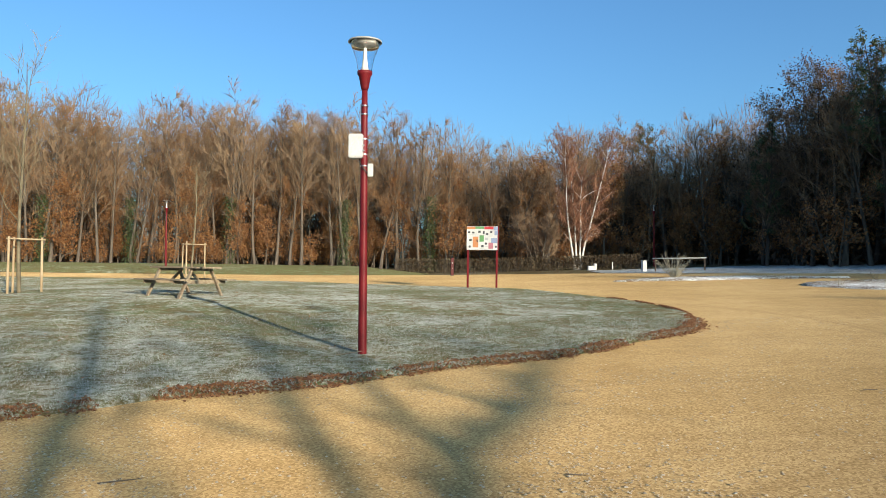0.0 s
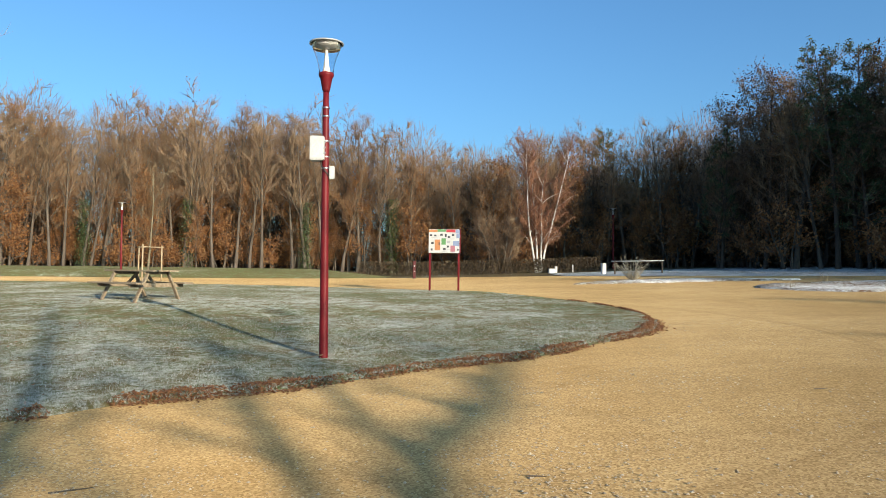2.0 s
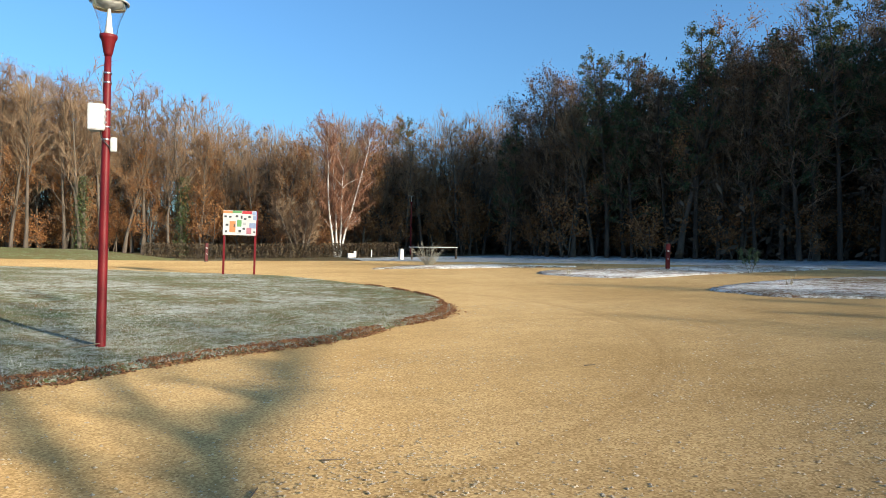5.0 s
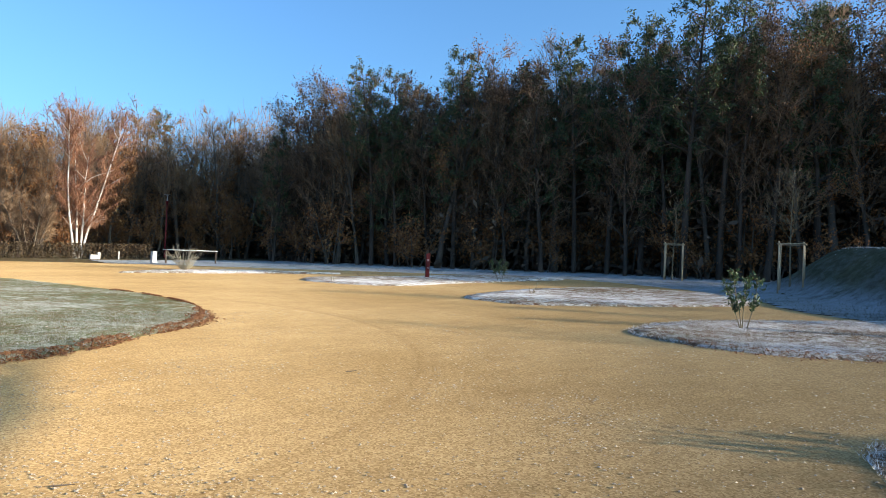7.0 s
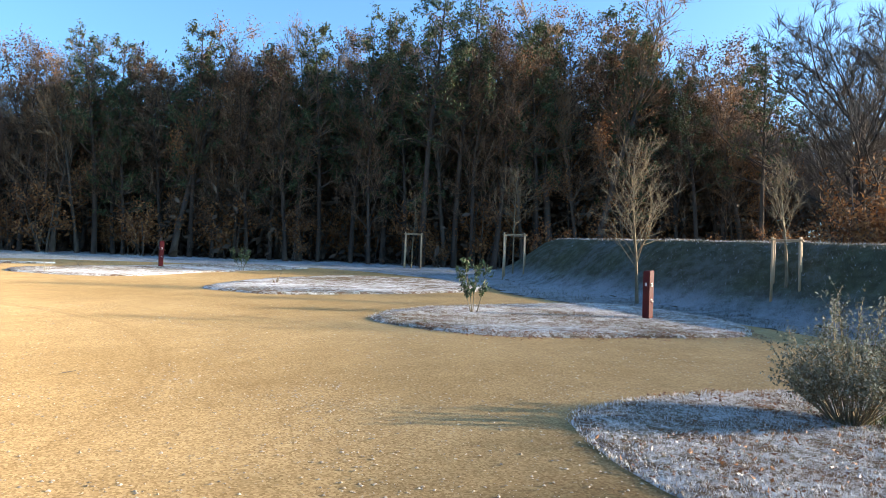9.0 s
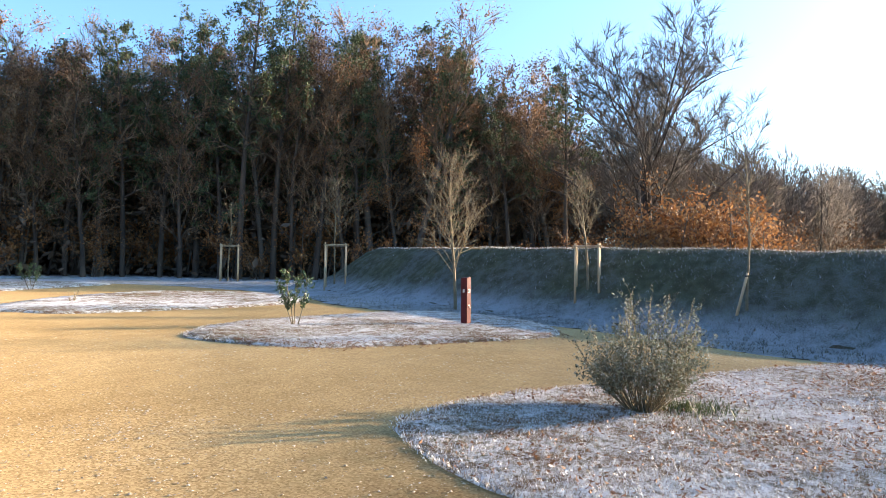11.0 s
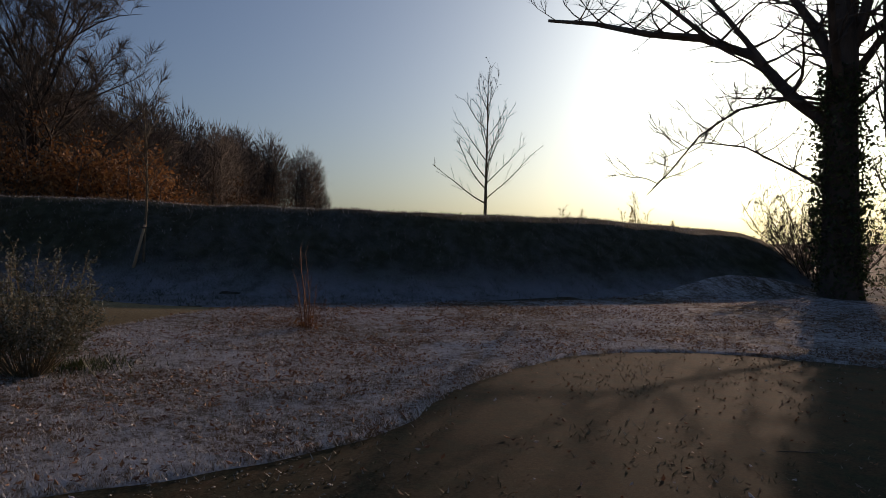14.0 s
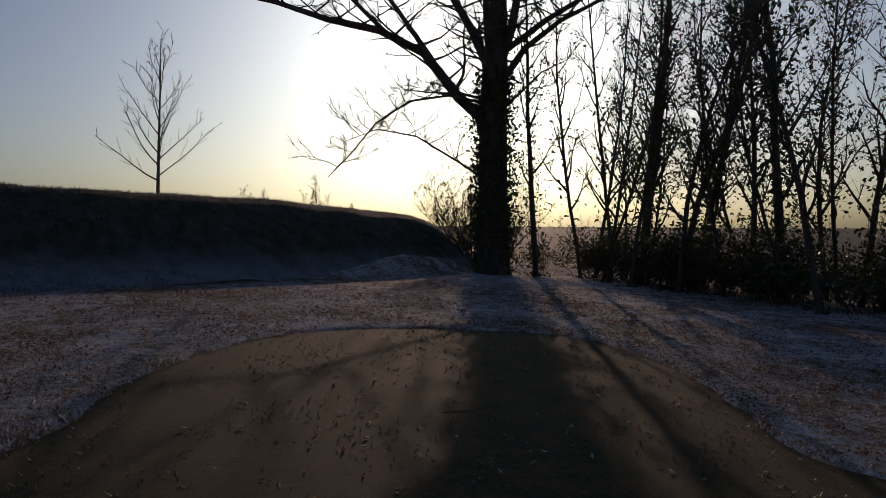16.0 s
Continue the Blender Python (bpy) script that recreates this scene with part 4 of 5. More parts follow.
for k in range(34):
    x, y, (nx, ny) = on_curve(ROW, 0.12 + 0.6 * (k + rng.random()) / 34)
    d = rng.uniform(-0.5, 3.0)
    put_tree(bramble_things, (0, 2)[k % 2], x - nx * d, y - ny * d, rng.uniform(0.8, 1.1))
put_tree(pole_things, 2, 10.9, -19.6, 0.8)
for x, y, k, s in ((14.9, -22.0, 1, 1.0), (15.6, -22.6, 2, 1.0), (11.2, -20.4, 0, 0.8), (13.6, -21.8, 2, 0.9)):
    put_tree(bramble_things, k, x, y, s)


def grow_hazel(seed, h, stems):
    """A fan of bare upright rods from one stool."""
    g = Grower(seed)
    g.slim = 0.5
    for k in range(stems):
        a = k * 2.4
        rod = g.path(Vector((0.15 * math.cos(a), 0.15 * math.sin(a), -0.1)), Vector((0.55 * math.cos(a), 0.55 * math.sin(a), 1)), h * g.rng.uniform(0.55, 1.0), 6, 0.10, 0.02)
        g.tube(g.wood, rod, [0.022, 0.019, 0.016, 0.013, 0.010, 0.007, 0.004], 4)
        g.limbs(rod, 0.02, h, 8, 0.25, 0.22, 3, 4, 0.9, 0.28, 0.005, 3)
    return g


hazel_things = [tree_thing("hazel_shrub", grow_hazel(s, h, n), (BARK, BARK, IVY), "bare many-stemmed shrub beside the old oak", "shrub", "bare shrubs by the oak") for s, h, n in ((95, 4.2, 15), (96, 3.2, 12))]
for x, y, k, s in ((13.3, -19.5, 0, 1.0), (14.2, -20.3, 1, 1.0), (13.7, -21.0, 0, 0.9), (12.9, -20.4, 1, 1.15), (15.0, -21.3, 1, 0.7)):
    put_tree(hazel_things, k, x, y, s)

# ---- birches, bare bush, hedge at the far side ----
g = Grower(101)
for bx, top, h in ((-0.2, -1.1, 9.2), (-0.1, -0.35, 8.2), (0.22, 0.9, 9.0), (0.1, 0.45, 6.5)):
    stem = g.path(Vector((bx * 0.8, 0, -0.1)), Vector((top * 0.15, 0, 1)), h, 9, 0.05)
    g.tube(g.wood, stem, [0.085 * (1 - 0.9 * i / 9) for i in range(10)], 7)
    for k in range(46):
        p, d = g.along(stem, g.rng.uniform(0.22, 1))
        br = g.path(p, g.side(d, 0.75), g.rng.uniform(1.2, 2.6) * (1.0 if k % 3 else 0.6), 4, 0.12, 0.03)
        g.tube(g.wood if k % 4 == 0 else g.twig, br, [0.024, 0.019, 0.014, 0.010, 0.006], 3)
        for _ in range(44):
            q, e = g.along(br, g.rng.uniform(0.15, 1))
            g.spike(g.twig, q, q + Vector((g.rng.gauss(0, 0.24), g.rng.gauss(0, 0.24), g.rng.uniform(-0.5, 0.4))), 0.012)
BIRCH_TWIG = surface("reddish_birch_twigs", (0.17, 0.075, 0.045), (0.29, 0.14, 0.08), 1, 12, 0.85)
tree_thing("birch_tree", g, (BIRCH, BIRCH_TWIG, RUSSET), "white-stemmed birch clump with reddish bare twigs", "tree").matrix_world = stand(8.95, 48.9, 0.15)
g = Grower(102)
for k in range(13):
    a = k * 2.4
    stem = g.path(Vector((0.2 * math.cos(a), 0.2 * math.sin(a), -0.05)), Vector((0.36 * math.cos(a), 0.36 * math.sin(a), 1)), g.rng.uniform(3.0, 4.1), 5, 0.06, 0.02)
    g.tube(g.wood, stem, [0.045 * (1 - 0.8 * i / 5) for i in range(6)], 4)
    g.limbs(stem, 0.04, 3.6, 12, 0.22, 0.28, 5, 7, 1.1, 0.42, 0.011, 3)
tree_thing("bare_bush", g, (BARK, TWIGS, RUSSET), "tall fan-shaped bare bush beside the birches", "bush").matrix_world = stand(6.4, 49.3, 0)


def hedge(name, a, b, h, w, label, seed, leaf):
    g = Grower(seed)
    a, b = Vector((*a, 0)), Vector((*b, 0))
    length = (b - a).length
    for k in range(int(length * 10)):
        p = a.lerp(b, g.rng.random())
        p = Vector((p.x, p.y + g.rng.uniform(-w, w) * 0.3, gz(p.x, p.y) - 0.05))
        q = p + Vector((g.rng.gauss(0, 0.12), g.rng.gauss(0, 0.12), h * g.rng.uniform(0.8, 1.06)))
        g.tube(g.wood, [p, p.lerp(q, 0.5) + Vector((g.rng.gauss(0, 0.05), 0, 0)), q], [0.018, 0.013, 0.006], 3)
    for k in range(int(length * 380)):
        p = a.lerp(b, g.rng.random())
        g.card(Vector((p.x, p.y + g.rng.uniform(-w, w) * 0.5, gz(p.x, p.y) + h * g.rng.random() ** 0.8)), g.rng.uniform(0.05, 0.09))
    return tree_thing(name, g, (BARK, TWIGS, leaf), label, "hedge")


DULL = leafy("dull_hedge_leaves", [(0.0, (0.05, 0.035, 0.02)), (0.6, (0.10, 0.07, 0.035)), (1.0, (0.15, 0.10, 0.05))], 0.2)
hedge("hedge", (-3.6, 49.6), (13.0, 48.0), 0.95, 0.7, "low clipped brown hedge before the wood", 111, DULL)

# ---- shrubs in the beds ----
SAGE = leafy("grey_green_leaves", [(0.0, (0.07, 0.075, 0.045)), (0.5, (0.16, 0.175, 0.12)), (1.0, (0.34, 0.36, 0.31))], 0.25)
GLOSSY = leafy("dark_evergreen_leaves", [(0.0, (0.02, 0.045, 0.018)), (0.6, (0.05, 0.10, 0.035)), (1.0, (0.11, 0.16, 0.06))], 0.2, 0.4)
RIMED = surface("rimed_twigs", (0.34, 0.29, 0.20), (0.52, 0.47, 0.36), 2, 25, 0.9)
g = Grower(121)
for k in range(84):
    a, t = k * 2.4, 1.35 * g.rng.random() ** 0.6
    stem = g.path(Vector((0.07 * math.cos(a), 0.07 * math.sin(a), -0.03)), Vector((0.75 * t * math.cos(a), 0.75 * t * math.sin(a), 1)), g.rng.uniform(0.8, 1.1) * (1.22 - 0.34 * t) * (1.2 if k % 9 == 0 else 1.0), 5, 0.06, 0.02)
    g.tube(g.wood, stem, [0.010, 0.008, 0.006, 0.005, 0.004, 0.002], 3)
    for _ in range(16):
        p, d = g.along(stem, g.rng.uniform(0.36, 1))
        tip = p + g.side(d, 0.6) * g.rng.uniform(0.1, 0.24)
        g.spike(g.twig, p, tip, 0.0022)
        for _ in range(7):
            g.card(p.lerp(tip, g.rng.uniform(0.1, 1.0)) + Vector([g.rng.gauss(0, 0.012) for _ in range(3)]), g.rng.uniform(0.011, 0.02), 1.2)
    for _ in range(24):
        p, d = g.along(stem, g.rng.uniform(0.6, 1))
        g.card(p + Vector([g.rng.gauss(0, 0.01) for _ in range(3)]), g.rng.uniform(0.009, 0.015), 1.2)
tree_thing("round_bush", g, (YOUNG, YOUNG_TWIG, SAGE), "bushy grey-green shrub with rimed shoots on the grass island", "bush").matrix_world = stand(7.66, 0.27, 0)


def grow_evergreen(seed, h, stems, clumps):
    g = Grower(seed)
    for k in range(stems):
        a = k * 2.2 + 0.5
        stem = g.path(Vector((0.04 * math.cos(a), 0.04 * math.sin(a), -0.03)), Vector((0.3 * math.cos(a), 0.3 * math.sin(a), 1)), h * g.rng.uniform(0.8, 1), 5, 0.06)
        g.tube(g.wood, stem, [0.014, 0.012, 0.010, 0.008, 0.006, 0.003], 5)
        for _ in range(clumps):
            p, d = g.along(stem, g.rng.uniform(0.4, 1))
            tip = p + g.side(d, 0.7) * g.rng.uniform(0.1, 0.25)
            g.spike(g.twig, p, tip, 0.004)
            for _ in range(9):
                g.card(p.lerp(tip, g.rng.random()) + Vector([g.rng.gauss(0, 0.02) for _ in range(3)]), g.rng.uniform(0.02, 0.035), 1.6)
    return g


tree_thing("evergreen_shrub", grow_evergreen(131, 1.2, 4, 22), (YOUNG, YOUNG, GLOSSY), "young forked evergreen shrub with glossy dark leaves", "shrub").matrix_world = stand(13.3, 7.5, 2.2)
tree_thing("evergreen_shrub", grow_evergreen(132, 1.05, 3, 18), (YOUNG, YOUNG, GLOSSY), "small evergreen shrub at the edge of the gravel", "shrub").matrix_world = stand(19.6, 21.6, 0)


def grow_wispy(seed, h, stems, n, spread, thick, leaves=0):
    g = Grower(seed)
    for k in range(stems):
        a = k * 2.4
        stem = g.path(Vector((0.05 * math.cos(a), 0.05 * math.sin(a), -0.03)), Vector((spread * g.rng.uniform(0.3, 1) * math.cos(a), spread * math.sin(a) * g.rng.uniform(0.3, 1), 1)), h * g.rng.uniform(0.3, 1), 4, 0.08)
        g.tube(g.wood, stem, [thick * 2, thick * 1.7, thick * 1.4, thick, thick * 0.5], 3)
        for _ in range(n):
            p, d = g.along(stem, g.rng.uniform(0.2, 1))
            g.spike(g.twig, p, p + g.side(d, 0.6) * h * g.rng.uniform(0.08, 0.2), thick * 0.8)
    for _ in range(leaves):
        g.card(Vector((g.rng.gauss(0, 0.1), g.rng.gauss(0, 0.1), abs(g.rng.gauss(0.05, 0.1)))), g.rng.uniform(0.02, 0.035))
    return g


for seed, h, st, n, sp, th, lv, x, y, mats, label in (
        (141, 1.35, 30, 24, 0.9, 0.007, 0, 10.3, 32.4, (RIMED, RIMED, RUSSET), "pale rime-covered bare shrub on a grass island"),
        (142, 1.35, 12, 12, 0.3, 0.0042, 140, 9.9, -3.1, (BIRCH_TWIG, BIRCH_TWIG, RUSSET), "spindly bare sapling with dry leaves at its foot"),
        (143, 0.5, 6, 6, 0.3, 0.006, 10, 15.6, 26.0, (YOUNG, RIMED, RUSSET), "tiny frosted sapling on a grass island"),
        (144, 0.55, 6, 6, 0.3, 0.006, 10, 15.9, 16.0, (YOUNG, RIMED, RUSSET), "tiny leafless shrub on a grass island"),
        (145, 0.6, 5, 5, 0.2, 0.006, 10, 12.9, 23.4, (RIMED, RIMED, RUSSET), "small dead stalks on a grass island")):
    tree_thing("small_shrub", grow_wispy(seed, h, st, n, sp, th, lv), mats, label, "shrub").matrix_world = stand(x, y, 0)


# ---- built things ----
def part(name, bm, material, parent, label="", smooth_shade=False):
    me = bpy.data.meshes.new(name)
    bm.to_mesh(me)
    bm.free()
    me.materials.append(material)
    if smooth_shade:
        me.shade_smooth()
    ob = new(name, me)
    ob.parent = parent
    return tagged(ob, label) if label else ob


def box(c, s, bevel=0.006, turn=None):
    """A bevelled box of size s about c, turned by an Euler in degrees."""
    bm = bmesh.new()
    bmesh.ops.create_cube(bm, size=1)
    bmesh.ops.scale(bm, vec=s, verts=bm.verts)
    if bevel:
        bmesh.ops.bevel(bm, geom=bm.edges[:], offset=min(bevel, min(s) * 0.4), segments=2, affect="EDGES")
    m = Matrix.Translation(c) @ (Euler([radians(v) for v in turn]).to_matrix().to_4x4() if turn else Matrix())
    bmesh.ops.transform(bm, matrix=m, verts=bm.verts)
    return bm


def lathe(profile, n=24, at=(0, 0, 0)):
    """A turned shape from (radius, height) pairs."""
    bm = bmesh.new()
    rings = [[bm.verts.new((at[0] + r * math.cos(2 * math.pi * k / n), at[1] + r * math.sin(2 * math.pi * k / n), at[2] + z)) for k in range(n)] for r, z in profile]
    for a, b in zip(rings, rings[1:]):
        for k in range(n):
            bm.faces.new((a[k - 1], a[k], b[k], b[k - 1]))
    for ring, flip in ((rings[0], True), (rings[-1], False)):
        bm.faces.new(ring[::-1] if flip else ring)
    return bm


def beam(a, b, w, h, bevel=0.004):
    """A squared timber from a to b."""
    a, b = Vector(a), Vector(b)
    d = b - a
    bm = bmesh.new()
    bmesh.ops.create_cube(bm, size=1)
    bmesh.ops.scale(bm, vec=(w, h, d.length), verts=bm.verts)
    bmesh.ops.bevel(bm, geom=bm.edges[:], offset=bevel, segments=1, affect="EDGES")
    bmesh.ops.transform(bm, matrix=Matrix.Translation((a + b) / 2) @ d.to_track_quat("Z", "X").to_matrix().to_4x4(), verts=bm.verts)
    return bm


def pole_bm(a, b, r1, r2, n=10):
    bm = lathe([(r1, 0), (r2, (Vector(b) - Vector(a)).length)], n)
    bmesh.ops.transform(bm, matrix=Matrix.Translation(a) @ (Vector(b) - Vector(a)).to_track_quat("Z", "X").to_matrix().to_4x4(), verts=bm.verts)
    return bm


RED = surface("dark_red_paint", (0.12, 0.007, 0.011), (0.18, 0.011, 0.016), 2, 60, 0.5, 0, 0.1, 0.001)
WHITE = surface("white_plastic", (0.50, 0.50, 0.49), (0.62, 0.62, 0.61), 2, 40, 0.45, 0, 0.05, 0.001)
RED.node_tree.nodes["Principled BSDF"].inputs["Specular IOR Level"].default_value = 0.25
DEEP_RED = surface("deep_red_enamel", (0.062, 0.005, 0.007), (0.095, 0.007, 0.010), 2, 60, 0.5, 0, 0.1, 0.001)
DEEP_RED.node_tree.nodes["Principled BSDF"].inputs["Specular IOR Level"].default_value = 0.2
STEEL = surface("brushed_steel", (0.45, 0.45, 0.46), (0.6, 0.6, 0.6), 4, 80, 0.3, 1.0, 0.1, 0.001)
PALE = surface("satin_aluminium", (0.42, 0.41, 0.39), (0.55, 0.54, 0.51), 4, 80, 0.4, 0.25, 0.1, 0.001)
BLACK = surface("black_plastic", (0.015, 0.015, 0.016), (0.03, 0.03, 0.03), 5, 60, 0.5)
TIMBER = surface("weathered_timber", (0.20, 0.15, 0.10), (0.34, 0.27, 0.18), 1.5, 30, 0.8, 0, 0.5, 0.004, (1, 8, 8))
STAKE = surface("pale_pine_stake", (0.36, 0.26, 0.15), (0.50, 0.38, 0.24), 1.5, 30, 0.8, 0, 0.4, 0.003, (6, 6, 1))
GLASS, gnt, gb = nodes_of("clear_bowl")
gb.inputs["Base Color"].default_value = (0.9, 0.93, 0.95, 1)
gb.inputs["Roughness"].default_value, gb.inputs["Transmission Weight"].default_value, gb.inputs["IOR"].default_value = 0.04, 1.0, 1.25


def flat_colour(name, c, rough=0.5):
    return surface(name, tuple(v * 0.88 for v in c), c, 6, 90, rough, 0, 0.05, 0.001)


def lamp_post(x, y, h, boxes, label):
    root = tagged(new("street_lamp"), label, "street lamp", "street lamps round the yard")
    part("pole", lathe([(0.066, -0.1), (0.062, 0.02), (0.058, 1.2), (0.045, h - 1.0), (0.040, h - 0.66)], 20), RED, root, "", True)
    part("collar", lathe([(0.042, h - 0.70), (0.055, h - 0.66), (0.085, h - 0.50), (0.105, h - 0.47), (0.108, h - 0.43), (0.10, h - 0.425)], 24), RED, root, "flared red collar", True)
    bowl = lathe([(0.098, h - 0.43), (0.112, h - 0.33), (0.14, h - 0.22), (0.185, h - 0.10), (0.232, h - 0.005), (0.227, h - 0.005), (0.18, h - 0.10), (0.135, h - 0.22), (0.107, h - 0.33), (0.092, h - 0.43)], 28)
    ob = part("bowl", bowl, GLASS, root, "clear flared bowl", True)
    ob.visible_shadow = False
    part("reflector_cone", lathe([(0.062, h - 0.43), (0.045, h - 0.36), (0.028, h - 0.22), (0.020, h - 0.08)], 16), WHITE, root, "white inner cone", True)
    part("cap", lathe([(0.168, h - 0.014), (0.16, h + 0.004), (0.10, h + 0.014), (0.02, h + 0.016)], 28), PALE, root, "pale domed lid", True)
    part("rim", lathe([(0.228, h - 0.018), (0.239, h - 0.018), (0.239, h + 0.003), (0.228, h + 0.003)], 28), PALE, root, "silver rim", True)
    part("lamp_disc", lathe([(0.06, h - 0.085), (0.155, h - 0.055), (0.165, h - 0.04), (0.165, h - 0.014)], 24), PALE, root, "silver lamp disc", True)
    if boxes:
        b = part("junction_box", box((-0.105, -0.03, h - 1.50), (0.20, 0.20, 0.335), 0.012), WHITE, root, "white junction box")
        for k in range(3):
            part("latch", box((0.005, -0.134, h - 1.42 - 0.075 * k), (0.03, 0.012, 0.02), 0.003), STEEL, b)
        part("small_box", box((0.095, -0.02, h - 1.83), (0.075, 0.07, 0.18), 0.008), WHITE, root, "small white sensor box")
        part("side_plate", box((-0.052, 0.0, h - 1.03), (0.012, 0.07, 0.28), 0.003), STEEL, root, "thin grey bracket plate")
        for z in (h - 0.93, h - 1.05, h - 1.40, h - 1.62, h - 1.78):
            part("clamp", lathe([(0.054, z), (0.056, z + 0.004), (0.056, z + 0.018), (0.054, z + 0.022)], 18), STEEL, root, "", True)
        g = Grower(5)
        part_pts = [Vector((-0.06, -0.03, h - 1.67)), Vector((-0.05, -0.06, h - 1.74)), Vector((-0.01, -0.07, h - 1.8)), Vector((0.06, -0.05, h - 1.88))]
        g.tube(g.wood, part_pts, [0.008] * 4, 6)
        cable = new("cable", g.mesh("cable", g.wood, BLACK))
        cable.parent = root
        part("ground_tag", beam((-0.35, -0.12, 0.09), (0.0, -0.07, 0.14), 0.012, 0.012), TIMBER, root, "thin pale slat at the foot")
    root.matrix_world = stand(x, y, 0) @ Matrix.Rotation(radians(-0.5), 4, "Y")
    return root


lamp_post(-1.17, 9.98, 4.50, True, "dark red street lamp with clear bowl and white boxes")
lamp_post(-17.3, 43.6, 4.4, False, "dark red street lamp before the sunlit wood").scale = (1, 1, 1)
lamp_post(14.8, 51.0, 4.4, False, "street lamp standing in the shade of the wood")


def service_post(x, y, turn, label, h=1.1):
    root = tagged(new("service_post"), label, "service post", "red service posts")
    bm = box((0, 0, h / 2 - 0.03), (0.17, 0.17, h + 0.06), 0.012)
    for v in bm.verts:
        if v.co.z > h - 0.05:
            v.co.z += 0.12 * (v.co.x)
    part("body", bm, DEEP_RED, root)
    part("base_plate", box((0, 0, 0.03), (0.21, 0.21, 0.02), 0.004), BLACK, root)
    for face, (dx, dy) in (("front", (0, -0.088)), ("side", (-0.088, 0))):
        s = (0.075, 0.01, 0.075) if dy else (0.01, 0.05, 0.075)
        part("socket_plate", box((dx, dy, h - 0.30), s, 0.003), WHITE, root, "white socket plate")
        if dy:
            part("socket_hole", lathe([(0.026, 0), (0.026, 0.006)], 14), BLACK, root).matrix_basis = pose(dx - 0.012, dy - 0.005, h - 0.30, 90, 0, 0)
            part("label_plate", box((dx, dy, h - 0.62), (0.05, 0.008, 0.03), 0.002), WHITE, root)
            part("hook", box((dx + 0.02, dy - 0.015, h - 0.66), (0.06, 0.03, 0.015), 0.004), STEEL, root)
    root.matrix_world = stand(x, y, radians(turn))
    return root


service_post(15.35, 4.36, -20, "dark red metal service post on a rimed island")
service_post(18.4, 25.0, -28, "dark red metal service post by the far verge")
service_post(0.3, 43.2, 10, "red metal service post before the hedge")


def stake_frame(x, y, turn, h, w, label, n=4):
    """Rough stakes round a young tree, tied by rails at the top."""
    root = tagged(new("stake_frame"), label, "tree stakes", "stake frames of the young trees")
    r = random.Random(int(x * 10))
    if n == 4:
        feet = [(-w / 2, -w / 2), (w / 2, -w / 2), (w / 2, w / 2), (-w / 2, w / 2)]
    else:
        feet = [(w * 0.6 * math.cos(2.1 * k), w * 0.6 * math.sin(2.1 * k)) for k in range(3)]
    for fx, fy in feet:
        part("stake", pole_bm((fx, fy, -0.4), (fx * 0.97 + r.uniform(-0.02, 0.02), fy * 0.97, h + r.uniform(0, 0.06)), 0.034, 0.030), STAKE, root, "", True)
    for (ax, ay), (bx, by) in zip(feet, feet[1:] + feet[:1]):
        part("rail", beam((ax * 1.08, ay * 1.08, h - 0.05), (bx * 1.08, by * 1.08, h - 0.05), 0.035, 0.07), STAKE, root)
    part("tie", beam((feet[0][0] * 0.9, feet[0][1] * 0.9, h - 0.1), (0.02, 0.02, h - 0.12), 0.008, 0.035, 0.002), BLACK, root, "black rubber tie")
    root.matrix_world = stand(x, y, turn)


stake_frame(-11.75, 19.55, 0.4, 1.62, 0.85, "three pale stakes with rails round a young tree", 3)
stake_frame(-10.9, 30.2, 0.5, 1.75, 0.95, "sunlit pale stakes with rails round a young tree", 3)
stake_frame(30.9, 21.2, 0.55, 1.85, 0.85, "four stakes with rails in the shade of the wood")
stake_frame(26.7, 13.2, 0.4, 1.75, 0.85, "four stakes with rails at the end of the bank")
stake_frame(19.25, 2.1, 0.05, 1.2, 0.62, "four stakes with rails half up the bank")
lean = tagged(new("slanted_stake"), "single slanted wooden stake tied to a young tree", "tree stake")
part("stake", pole_bm((0, 0, -0.15), (0.05, -0.28, 0.95), 0.033, 0.030), STAKE, lean, "", True)
part("tie", box((0.04, -0.26, 0.88), (0.09, 0.09, 0.03), 0.004), BLACK, lean)
lean.matrix_world = stand(16.45, -1.3, 0)

# information board
board = tagged(new("information_board"), "white information board with colour panels on two red posts", "sign")
for s in (-0.565, 0.565):
    part("post", box((s, 0.0, 1.15), (0.075, 0.075, 2.5), 0.008), RED, board)
part("panel", box((0.0, -0.056, 1.93), (1.24, 0.03, 0.92), 0.006), WHITE, board)
part("edge_frame", box((0.61, -0.02, 1.93), (0.05, 0.11, 0.96), 0.006), RED, board, "red side frame")
part("back_plate", box((0.0, -0.034, 1.93), (1.20, 0.012, 0.90), 0.003), BLACK, board)
COLS = {"orange": (0.55, 0.23, 0.09), "green": (0.13, 0.32, 0.12), "red": (0.50, 0.04, 0.05), "blue": (0.24, 0.30, 0.46), "photo": (0.06, 0.06, 0.07), "pink": (0.42, 0.16, 0.20), "grey": (0.4, 0.4, 0.42)}
INK = {k: flat_colour("print_" + k, v) for k, v in COLS.items()}
